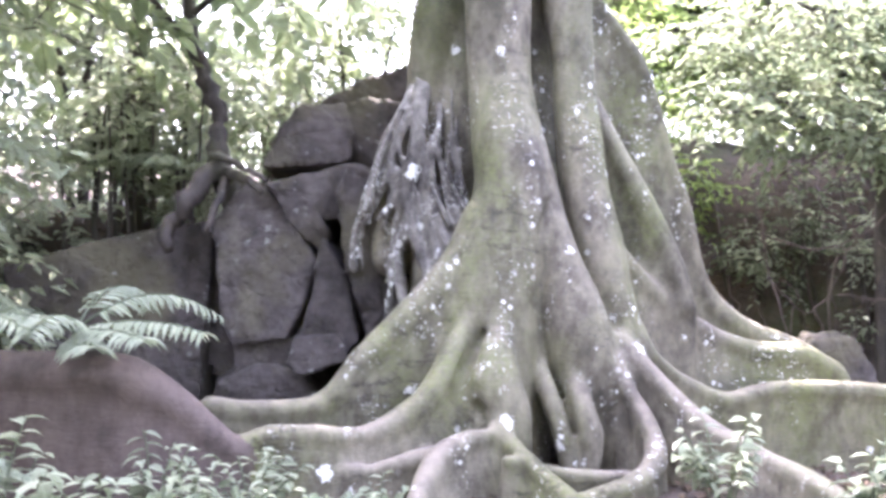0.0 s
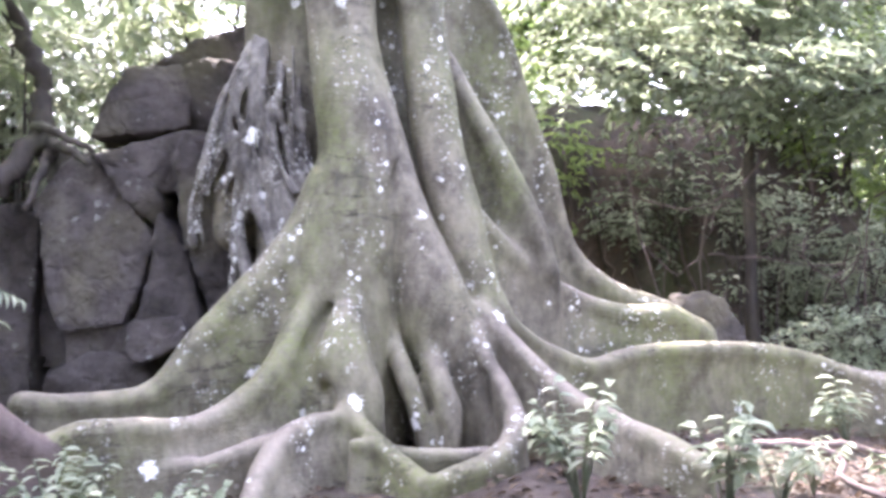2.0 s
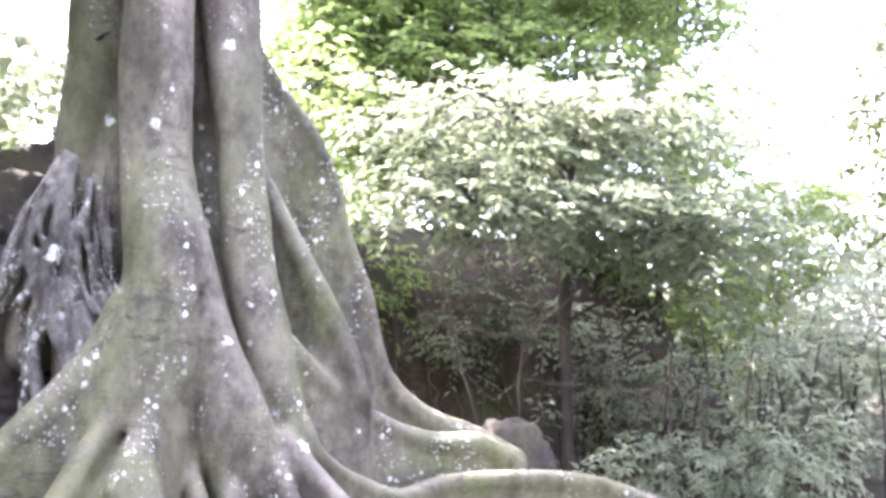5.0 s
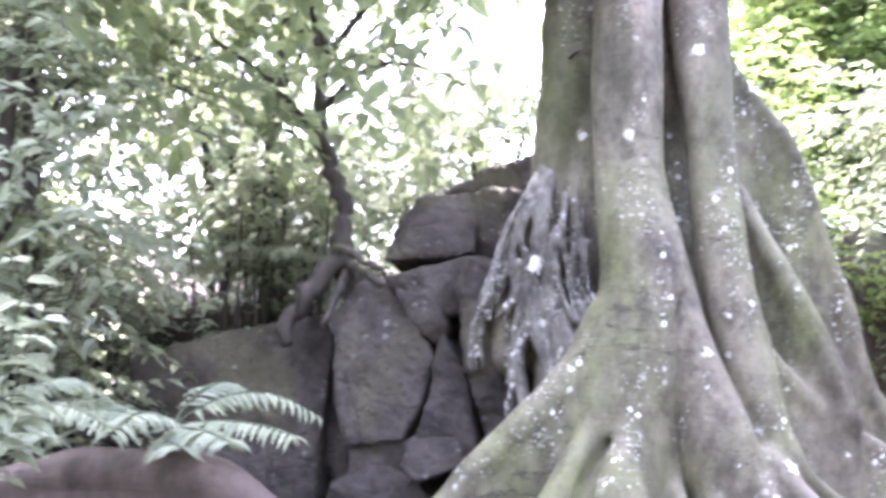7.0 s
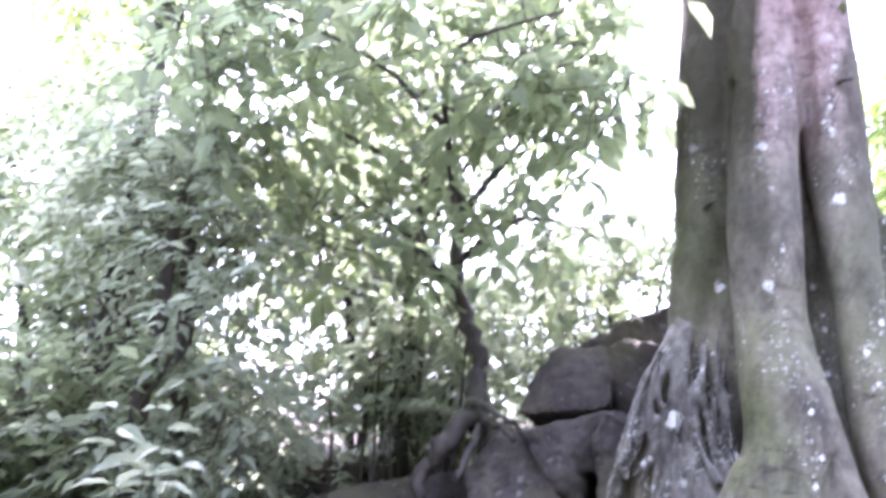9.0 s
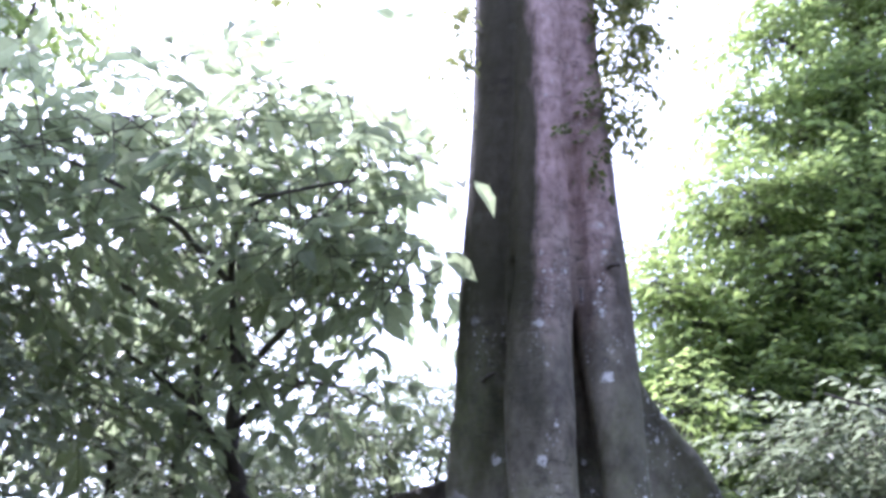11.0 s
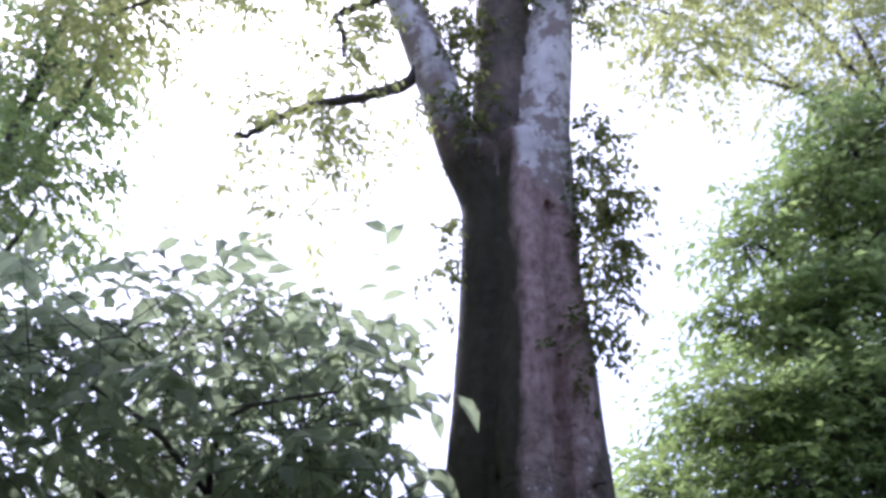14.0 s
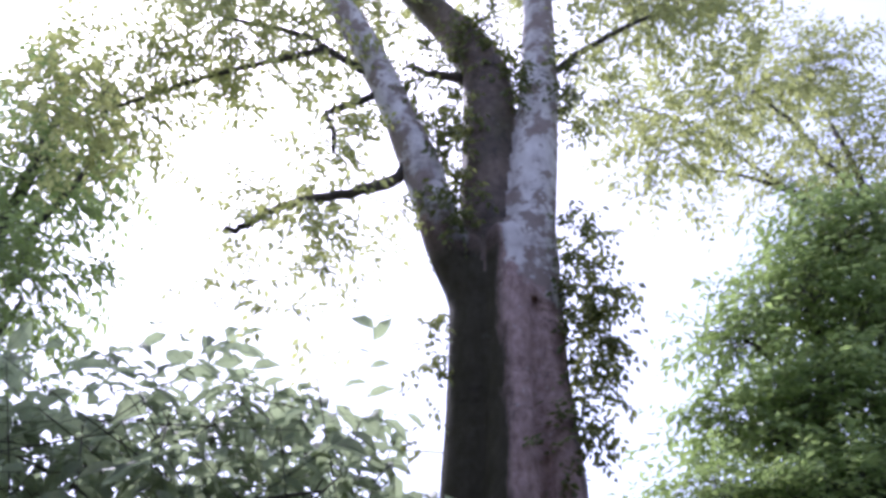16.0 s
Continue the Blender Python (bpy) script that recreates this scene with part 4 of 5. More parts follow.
# ---- the rocks ----
def rock(outline, front, depth, lean, seed, label, rough=1.0, cell=0.03):
    """A weathered block: an uneven prism with blunt corners. outline: (x, z) going round; front: the y of its face."""
    o = np.array(outline, float)
    area = np.sum(o[:, 0] * np.roll(o[:, 1], -1) - np.roll(o[:, 0], -1) * o[:, 1])
    if area < 0:
        o = o[::-1]
    mid = o.mean(0)
    lo = np.array([o[:, 0].min() - 0.25, front - 0.4, o[:, 1].min() - 0.25])
    hi = np.array([o[:, 0].max() + 0.25, front + depth + 0.3, o[:, 1].max() + 0.25])
    n = ((hi - lo) / cell).astype(int) + 1
    X, Y, Z = np.meshgrid(*[a + cell * np.arange(m) for a, m in zip(lo, n)], indexing="ij")
    rng = np.random.default_rng(seed)
    planes = [front - Y + lean * (Z - mid[1]) + rng.normal(0, 0.08) * (X - mid[0]), Y - front - depth]
    for a, b in zip(o, np.roll(o, -1, 0)):
        e = (b - a) / (np.linalg.norm(b - a) + 1e-9)
        planes.append((X - a[0]) * e[1] - (Z - a[1]) * e[0] - rng.uniform(0.0, 0.1) * (Y - front))
    planes.append(front - Y + 0.5 * ((X - mid[0]) * math.cos(seed) + (Z - mid[1]) * math.sin(seed)) - rng.uniform(0.0, 0.12))
    k = 80.0
    D = np.log(sum(np.exp(np.clip(p, -1.5, 1.5) * k) for p in planes)) / k
    D = D - 0.055 + rough * (0.03 * vnoise(X, Y, Z, 1.6, seed) + 0.035 * np.abs(vnoise(X, Y, Z * 0.7, 3.6, seed + 2.0)) + 0.030 * np.abs(vnoise(X, Y, Z, 8.0, seed + 4.0)) + 0.016 * vnoise(X, Y, Z, 17.0, seed + 6.0))
    v, q, _ = surface(D.astype(np.float32), np.zeros(D.shape, np.int8), lo, cell)
    ob = new("rock", mesh_from("rock", v, q))
    ob.data.materials.append(ROCK)
    return tagged(ob, label, "rock", "rocks beside the tree")


rock([(-4.9, 1.25), (-3.82, 1.57), (-2.80, 1.76), (-2.74, 1.32), (-2.75, 0.48), (-2.74, -0.8), (-4.9, -0.8)], 10.6, 1.6, 0.10, 1, "large flat grey rock slab with mossy top")
rock([(-2.58, 1.76), (-2.22, 2.25), (-1.86, 2.13), (-1.64, 1.77), (-1.38, 1.52), (-1.48, 1.02), (-1.72, 0.53), (-2.28, 0.48), (-2.42, 0.76), (-2.54, 1.45)], 10.3, 1.2, 0.08, 2, "rounded grey boulder wedged between darker slabs")
rock([(-2.09, 2.18), (-1.91, 2.73), (-1.59, 3.11), (-1.16, 3.14), (-1.04, 2.84), (-1.08, 2.48), (-1.23, 2.48)], 10.5, 1.3, 0.25, 3, "tilted grey cap rock above a dark crack")
rock([(-1.13, 3.09), (-0.87, 3.22), (-0.45, 3.12), (-0.44, 2.48), (-1.09, 2.46)], 10.6, 1.2, 0.1, 4, "dark grey rock behind hanging roots")
rock([(-1.82, 2.10), (-1.49, 2.03), (-1.30, 1.74), (-1.33, 1.50), (-1.58, 1.70)], 10.3, 1.0, 0.1, 5, "small angular grey rock in a crack", 0.7)
rock([(-1.28, 1.85), (-1.01, 2.37), (-0.30, 2.25), (-0.25, 0.5), (-0.90, 0.40), (-1.00, 1.15)], 10.05, 1.4, 0.06, 6, "rough pitted grey rock face under the aerial roots", 1.4)
rock([(-1.31, 1.52), (-1.09, 1.21), (-0.96, 0.54), (-1.13, 0.36), (-1.49, 0.51), (-1.43, 1.03)], 10.15, 1.2, 0.05, 7, "upright grey rock with a cracked face")
rock([(-1.58, 0.53), (-1.12, 0.58), (-1.05, 0.36), (-1.50, 0.20), (-1.62, 0.31)], 9.95, 0.9, 0.3, 8, "pale grey block jutting over a dark gap", 0.8)
rock([(-2.28, 0.48), (-1.66, 0.49), (-1.57, 0.0), (-2.22, 0.0)], 10.35, 1.0, 0.0, 9, "low grey rock at the foot of the boulder")
rock([(-2.56, -0.3), (-2.46, 0.03), (-2.05, 0.20), (-1.61, 0.17), (-1.1, -0.3)], 10.1, 1.2, 0.5, 10, "half-buried rounded grey rock")
rock([(-1.76, 3.13), (-1.55, 3.33), (-1.03, 3.47), (-0.75, 3.63), (-0.44, 3.85), (-0.27, 3.37), (-0.60, 3.16), (-1.28, 3.12)], 10.9, 1.4, 0.2, 11, "dark weathered rock on top of the outcrop", 1.3)
rock([(-1.87, 2.19), (-1.10, 2.44), (-0.91, 2.40), (-1.14, 1.88), (-1.41, 1.87), (-1.66, 2.06)], 10.35, 1.0, 0.1, 12, "wedge of grey rock under the cap rock", 0.8)
rock([(-5.0, -0.8), (-5.0, 1.2), (-2.2, 1.9), (-0.3, 2.4), (0.2, 2.2), (0.2, -0.8)], 11.2, 1.0, 0.3, 13, "dark rock mass at the back of the crevices", 1.5, 0.07)
rock([(4.2, 0.1), (4.4, 0.42), (4.85, 0.44), (5.05, 0.1), (5.0, -0.7), (4.2, -0.7)], 10.9, 0.6, 0.3, 15, "rounded brown boulder at the end of a root")


# ---- trees and shrubs ----
def gz(x, y):
    return float(ground_height(np.array([x]), np.array([y]))[0])


tree("rock_tree", "small broad-leaved tree rooted on the rocks with a crooked dark stem",
     [(-2.35, 11.0, 2.0), (-2.60, 11.1, 2.35), (-2.68, 11.2, 2.75), (-2.72, 11.4, 3.2), (-2.95, 11.5, 3.7), (-3.15, 11.7, 4.3), (-3.25, 11.9, 5.6), (-3.4, 11.9, 7.0)], [0.20, 0.17, 0.12, 0.10, 0.10, 0.09, 0.07, 0.04],
     [([(-3.15, 11.7, 4.4), (-2.6, 11.7, 4.9), (-1.9, 11.6, 4.9), (-1.3, 11.5, 4.6)], 0.05), ([(-3.2, 11.8, 5.0), (-2.3, 11.6, 6.0), (-1.5, 11.4, 6.6)], 0.05), ([(-3.2, 11.8, 5.2), (-4.2, 11.4, 5.9), (-5.4, 11.0, 6.4)], 0.06), ([(-2.95, 11.5, 3.8), (-3.6, 11.3, 4.6), (-4.4, 11.0, 5.2)], 0.06), ([(-3.2, 11.8, 4.8), (-3.0, 10.6, 5.8), (-2.6, 9.6, 6.3), (-1.3, 9.0, 6.3)], 0.05), ([(-3.0, 10.6, 5.8), (-3.6, 9.6, 6.3), (-4.6, 9.0, 6.7)], 0.04)],
     [(-3.6, 11.4, 6.6, 1.7, 1.2, 1.1), (-5.6, 10.6, 6.0, 1.7, 1.4, 1.3), (-2.0, 11.6, 6.6, 1.0, 0.9, 0.8), (-4.6, 11.0, 4.6, 1.6, 1.2, 0.8), (-2.3, 11.4, 4.9, 1.0, 0.8, 0.6), (-1.4, 11.2, 4.4, 0.5, 0.5, 0.3), (-3.3, 8.7, 6.5, 1.5, 1.0, 0.8), (-1.6, 9.3, 6.0, 0.7, 0.7, 1.0), (-5.4, 9.0, 6.6, 1.5, 1.0, 0.9), (-3.2, 11.2, 8.2, 1.6, 1.2, 0.9), (-1.4, 10.4, 6.9, 0.9, 0.8, 0.9), (-1.0, 10.0, 5.5, 0.5, 0.6, 0.6), (-1.3, 10.4, 6.0, 0.55, 0.5, 0.8), (-1.9, 10.2, 6.4, 0.9, 0.7, 0.8), (-4.6, 10.8, 8.0, 1.4, 1.0, 0.7), (-2.4, 10.6, 7.9, 1.1, 0.9, 0.6), (-1.3, 10.4, 7.5, 0.7, 0.6, 0.6)],
     510, 7, 0.37, LEAF_BROAD, 31, 0.5, 0.5, 0.35, True)
for k, (points, r) in enumerate([([(-2.62, 11.05, 2.55), (-2.8, 10.75, 2.2), (-3.0, 10.55, 1.85), (-3.1, 10.5, 1.5)], 0.15), ([(-2.5, 10.9, 2.4), (-2.25, 10.5, 2.3), (-2.0, 10.3, 2.12)], 0.07), ([(-2.5, 10.9, 2.3), (-2.5, 10.5, 2.1), (-2.62, 10.3, 1.7)], 0.07), ([(-2.7, 11.0, 2.6), (-2.42, 10.6, 2.5), (-2.15, 10.4, 2.38), (-1.95, 10.35, 2.25)], 0.05)]):
    tube("surface_root", points, np.linspace(r, r * 0.5, len(points)), BARK_DARK, bpy.data.objects["rock_tree"], sides=7, wobble=r * 0.25, seed=90 + k)

tree("tall_tree", "tall dense tree with layered dark green crown", [(8.2, 19.6, 0.6), (8.2, 19.6, 7), (8.0, 19.4, 13), (8.6, 19.2, 18.5)], [0.36, 0.30, 0.22, 0.08],
     [([(8.2, 19.6, 6.5), (6.6, 19.0, 8.0), (4.8, 18.6, 8.6), (3.6, 18.4, 8.7)], 0.13), ([(8.1, 19.5, 8.5), (6.4, 18.9, 10.0), (4.4, 18.6, 10.3)], 0.13), ([(8.0, 19.4, 11.0), (6.6, 18.8, 12.6), (5.2, 18.5, 13.0)], 0.11), ([(8.0, 19.4, 12.6), (7.0, 18.8, 14.6), (6.2, 18.5, 15.2)], 0.09), ([(8.2, 19.6, 5.0), (6.0, 18.4, 6.2), (4.3, 17.6, 7.2)], 0.12), ([(8.2, 19.6, 3.6), (6.4, 18.2, 4.6), (4.8, 17.6, 5.2)], 0.11)],
     [(6.2, 18.5, 15.1, 1.1, 0.9, 0.6), (7.8, 18.5, 16.4, 1.5, 1.2, 0.9), (9.4, 18.5, 18.2, 1.7, 1.4, 1.1), (5.2, 18.5, 12.9, 0.9, 0.7, 0.5), (6.5, 18.5, 12.8, 1.5, 1.2, 0.9), (8.1, 18.5, 13.6, 1.7, 1.3, 1.1), (4.0, 18.5, 10.0, 0.8, 0.7, 0.5), (5.2, 18.5, 10.5, 1.2, 1.0, 0.8), (6.6, 18.5, 10.6, 1.5, 1.2, 1.0), (8.1, 18.5, 11.1, 1.6, 1.3, 1.0), (3.4, 18.5, 8.6, 0.9, 0.7, 0.6), (4.7, 18.5, 8.4, 1.3, 1.0, 0.8), (6.3, 18.5, 8.6, 1.5, 1.2, 0.9), (7.6, 18.5, 8.6, 1.4, 1.1, 0.9),
      (9.8, 18.6, 15.6, 1.6, 1.3, 1.1), (9.8, 18.6, 12.0, 1.7, 1.3, 1.1), (9.6, 18.6, 9.2, 1.7, 1.3, 1.1), (3.3, 17.5, 8.0, 0.7, 0.6, 0.5), (4.2, 17.5, 7.3, 1.2, 1.0, 0.7), (5.6, 17.8, 7.2, 1.2, 1.0, 0.8), (3.4, 17.5, 6.5, 0.7, 0.6, 0.5), (4.6, 17.5, 5.8, 1.2, 0.9, 0.7), (4.2, 17.5, 4.5, 0.9, 0.8, 0.6), (6.4, 17.8, 5.4, 1.3, 1.0, 0.8)],
     3700, 9, 0.29, LEAF_TALL, 32, 0.42, 0.35, 0.3, reach=4.0)
tree("canopy_tree", "tall forest tree with a thin hazy yellow-green crown", [(13.0, 21.5, 0.8), (12.8, 21.4, 9), (12.0, 21.0, 17), (11.2, 20.4, 25)], [0.34, 0.28, 0.2, 0.08],
     [([(12.3, 21.1, 15), (10.6, 20.4, 19.5), (9.1, 20.0, 21.8)], 0.12), ([(11.8, 20.8, 18), (9.4, 20.2, 21.5), (6.8, 20.0, 22.6)], 0.11), ([(11.6, 20.6, 21), (9.8, 20.2, 25), (8.9, 20.0, 26.3)], 0.09), ([(9.4, 20.2, 21.5), (6.6, 20.0, 24.6), (4.3, 20.0, 25.9)], 0.06)],
     [(8.9, 20.0, 26.3, 1.8, 1.4, 1.2), (11.3, 20.0, 27.4, 2.1, 1.6, 1.4), (11.5, 20.0, 23.4, 2.1, 1.7, 1.4), (9.1, 20.0, 21.8, 1.4, 1.1, 1.0), (6.8, 20.0, 22.6, 1.1, 0.8, 0.7), (4.3, 20.0, 25.9, 1.3, 1.1, 0.9), (11.0, 20.2, 19.8, 1.6, 1.2, 1.0)],
     800, 8, 0.25, LEAF_SUN, 36, 0.45, 0.4, 0.3, reach=4.0)
tree("understory_tree", "slender tree with drooping layers of light green leaves", [(6.1, 12.8, -0.9), (6.08, 12.9, 1.0), (6.15, 13.0, 2.8), (6.3, 13.0, 4.2), (6.5, 13.0, 5.4)], [0.10, 0.09, 0.085, 0.06, 0.03],
     [([(6.15, 13.0, 2.7), (5.2, 12.4, 3.2), (4.0, 12.0, 3.3), (3.2, 11.8, 3.2)], 0.05), ([(6.2, 13.0, 3.2), (7.4, 12.4, 3.4), (8.6, 12.0, 3.0)], 0.05), ([(6.25, 13.0, 3.9), (5.0, 12.2, 4.6), (4.0, 12, 4.9)], 0.04), ([(6.1, 12.9, 1.7), (6.6, 12.6, 2.0), (7.2, 12.4, 1.9)], 0.03)],
     [(4.2, 12.0, 3.4, 1.3, 0.9, 0.5), (5.8, 11.9, 3.3, 1.5, 1.0, 0.55), (7.6, 12.0, 3.0, 1.6, 1.1, 0.6), (5.0, 12.4, 4.5, 1.6, 1.2, 0.6), (7.0, 12.6, 4.6, 1.6, 1.2, 0.7), (3.6, 12.4, 4.4, 0.8, 0.8, 0.6), (7.6, 11.8, 2.2, 0.8, 0.6, 0.3)],
     1000, 9, 0.19, LEAF_LIME, 33, 0.42, 0.25, 0.25, reach=4.2)
tree("sunlit_tree", "slender tree with bright sunlit layered foliage", [(7.2, 17.6, 2.0), (7.2, 17.6, 4.5), (7.1, 17.4, 7.5), (7.0, 17.3, 10.2)], [0.12, 0.1, 0.07, 0.03],
     [([(7.2, 17.6, 4.0), (5.6, 17.2, 5.2), (4.2, 17.0, 6.0)], 0.06), ([(7.2, 17.6, 4.6), (9.0, 17.0, 5.6), (10.4, 16.6, 5.8)], 0.06), ([(7.1, 17.4, 7.2), (5.8, 17.3, 8.8), (4.6, 17.2, 10.2)], 0.04), ([(7.1, 17.4, 6.6), (8.8, 17.0, 7.8), (10.4, 16.8, 8.0)], 0.04)],
     [(4.4, 17.0, 6.0, 1.8, 1.3, 1.3), (7.4, 17.0, 6.6, 2.2, 1.4, 1.3), (10.2, 16.6, 5.6, 1.8, 1.4, 1.3), (3.0, 17.2, 8.2, 1.2, 1.0, 1.2), (5.6, 17.2, 8.6, 1.6, 1.2, 1.0), (12.6, 16.5, 4.2, 1.4, 1.2, 1.0), (8.4, 17.0, 8.6, 1.6, 1.2, 1.0), (10.6, 16.8, 8.0, 1.5, 1.2, 1.0), (7.0, 17.2, 10.4, 1.6, 1.2, 1.0), (4.6, 17.2, 10.4, 1.3, 1.1, 0.9)],
     2400, 8, 0.22, LEAF_TALL, 35, 0.42, 0.3, 0.25, reach=4.0)
tree("left_tree", "tall thin tree with sparse bluish green leaves", [(-9.0, 12.5, 0.5), (-8.9, 12.6, 6), (-8.6, 12.5, 12), (-8.4, 12.4, 17)], [0.22, 0.19, 0.15, 0.08],
     [([(-8.8, 12.6, 8), (-7.6, 12.0, 10), (-7.0, 11.6, 11)], 0.08), ([(-8.6, 12.5, 12), (-7.2, 12.0, 14), (-6.6, 11.8, 15.5)], 0.08)],
     [(-8.2, 12.2, 15.2, 1.6, 1.6, 2.2), (-7.6, 12.0, 11.6, 1.3, 1.4, 1.8), (-9.8, 12.4, 9.4, 1.6, 1.4, 1.2)],
     800, 9, 0.21, LEAF_TALL, 34, 0.5, 0.5, 0.35, reach=3.6)

# Trees added outside the view to keep skylight off the trunk and roots.
for k, (x, y, h) in enumerate([(16.0, 13.0, 11.0), (13.5, 4.0, 12.0), (19.0, 5.5, 15.0), (6.0, -3.0, 12.0), (0.5, -4.5, 13.0), (-5.0, -3.5, 12.0), (-11.5, 2.0, 11.0), (9.0, -6.0, 15.0), (-3.0, -8.0, 15.0)]):
    tree("unseen_shade_tree", "tall leafy tree out of view, added to block skylight", [(x, y, gz(x, y) - 0.1), (x + 0.2, y, h * 0.5), (x, y + 0.2, h * 0.9)], [0.25, 0.2, 0.08],
         [([(x + 0.1, y, h * 0.4), (x - 1.2, y + 0.3, h * 0.55), (x - 1.8, y + 0.5, h * 0.6)], 0.08), ([(x + 0.1, y, h * 0.5), (x + 0.8, y - 1.0, h * 0.65), (x + 1.2, y - 1.6, h * 0.7)], 0.08)],
         [(x, y, h * 0.80, 2.2, 2.2, h * 0.2), (x - 1.0, y + 0.8, h * 0.5, 2.0, 2.0, h * 0.2), (x + 1.0, y - 1.2, h * 0.5, 2.0, 2.0, h * 0.22), (x, y, h * 0.25, 2.0, 2.4, h * 0.15)],
         1900, 8, 0.28, LEAF_FIG, 150 + k, 0.5, 0.4, 0.3, reach=3.6, group="forest trees beside the clearing")

for k, (x, y, h, lean) in enumerate([(-5.9, 9.2, 5.0, 0.2), (-5.6, 9.7, 6.0, -0.3), (-7.6, 10.4, 6.5, 0.3), (-4.2, 12.8, 6.0, 0.2)]):
    z = gz(x, y) - 0.05
    tree("young_tree", "slim dark-barked young tree in the undergrowth", [(x, y, z), (x + lean * 0.2, y, z + h * 0.4), (x + lean, y + 0.1, z + h)], [0.13, 0.11, 0.05],
         [([(x + lean * 0.3, y, z + h * 0.5), (x + lean + 0.6, y - 0.3, z + h * 0.7), (x + lean + 1.0, y - 0.4, z + h * 0.75)], 0.035)],
         [(x + lean, y, z + h * 0.9, 1.2, 1.0, 0.9), (x + lean + 0.7, y - 0.2, z + h * 0.72, 0.8, 0.7, 0.5)], 130, 8, 0.2, LEAF_PALE, 180 + k, 0.45, 0.4, 0.3, reach=3.6, group="young trees in the undergrowth")

SHRUBS = [  # x, y, height, width, twigs, leaf, material, label, pale
    (-1.3, 13.4, 4.3, 1.5, 640, 0.15, LEAF_LIME, "bright yellow-green shrub behind the rocks"),
    (-0.6, 15.6, 4.6, 1.6, 420, 0.16, LEAF_LIME, "tall yellow-green shrub behind the rocks"),
    (-12, 14.5, 8.5, 2.6, 620, 0.28, LEAF_BROAD, "high airy thicket of pale leaves"),
    (0.2, 14.2, 2.4, 1.4, 360, 0.14, LEAF_LIME, "sunlit light green shrub behind the trunk"),
    (-4, 13.2, 2.2, 1.5, 353, 0.22, LEAF_PALE, "pale green shrub on the bank"),
    (-6.2, 12.4, 2.6, 1.7, 403, 0.24, LEAF_PALE, "pale green shrub with long leaves on the bank"),
    (-8.6, 10.8, 3.2, 1.8, 274, 0.24, LEAF_PALE, "leafy green shrub among thin stems"),
    (-6.9, 9.6, 3.6, 1.3, 221, 0.27, LEAF_BROAD, "tall broad-leaved shrub in the undergrowth"),
    (-9.5, 14, 5.5, 2.3, 588, 0.30, LEAF_BROAD, "high leafy thicket behind the undergrowth"),
    (-6, 15.5, 6.0, 2.4, 640, 0.30, LEAF_PALE, "pale leafy thicket in bright light"),
    (-3, 17, 4.2, 2.0, 560, 0.2, LEAF_LIME, "yellow-green thicket in bright light"),
    (5.1, 10.9, 0.75, 0.55, 90, 0.12, LEAF_PALE, "small pale leafy bush at the end of a buttress root"),
    (6.6, 11.4, 1.3, 0.9, 170, 0.13, LEAF_PALE, "low leafy bush beside the root"),
    (8.3, 11.2, 1.5, 1.1, 240, 0.14, LEAF_PALE, "low spreading green bush"),
    (11.5, 14, 3.4, 1.8, 520, 0.18, LEAF_PALE, "pale green thicket beyond the bushes"),
    (7.6, 15.6, 3.2, 1.8, 260, 0.18, LEAF_BROAD, "dark green thicket under the trees"),
    (2.6, 15, 4.6, 1.6, 460, 0.18, LEAF_TALL, "dark leafy thicket behind the trunk"),
    (-8.8, 8.4, 4.6, 1.7, 274, 0.27, LEAF_PALE, "tall leafy green shrub among thin stems"),
    (-7.4, 7.2, 3.0, 1.2, 158, 0.27, LEAF_BROAD, "broad-leaved shrub beside the path"),
    (-5.4, 9.4, 3.0, 1.2, 173, 0.24, LEAF_PALE, "pale airy shrub on the bank's foot"),
    (-11, 11, 7.0, 2.4, 420, 0.30, LEAF_BROAD, "high pale green thicket in bright light"),
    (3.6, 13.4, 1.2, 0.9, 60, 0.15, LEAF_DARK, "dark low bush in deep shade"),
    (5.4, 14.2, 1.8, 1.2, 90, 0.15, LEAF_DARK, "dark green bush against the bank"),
    (7.2, 13.9, 1.6, 1.2, 90, 0.15, LEAF_PALE, "green bush under the slender tree"),
    (3.4, 17.6, 4.0, 2.0, 520, 0.2, LEAF_TALL, "dark thicket above the shaded bank"),
    (6, 17.4, 4.0, 2.0, 520, 0.2, LEAF_TALL, "dense dark thicket above the shaded bank"),
    (8.6, 17.6, 4.0, 2.0, 520, 0.2, LEAF_TALL, "dense green thicket above the bank"),
    (11, 17, 3.6, 2.0, 520, 0.2, LEAF_TALL, "dense green thicket beyond the bushes"),
    (9, 15.6, 2.4, 1.6, 560, 0.16, LEAF_TALL, "dense pale green bush behind thin stems"),
    (9.3, 12.3, 3.0, 1.2, 120, 0.15, LEAF_PALE, "tall pale shrub beyond the long root"),
    (3.3, 13.6, 1.3, 0.7, 40, 0.14, LEAF_DARK, "sparse dark seedling on the earth bank"),
    (5.0, 14.4, 1.1, 0.8, 50, 0.14, LEAF_PALE, "sparse pale seedling on the earth bank"),
    (6.6, 14.2, 1.6, 0.9, 90, 0.15, LEAF_PALE, "thin pale shrub on the earth bank"),
    (8.2, 13.6, 2.4, 1.1, 130, 0.15, LEAF_PALE, "airy pale shrub in front of the earth bank"),
    (13.5, 18, 5.0, 2.8, 620, 0.24, LEAF_PALE, "pale thicket in the distance"),
]
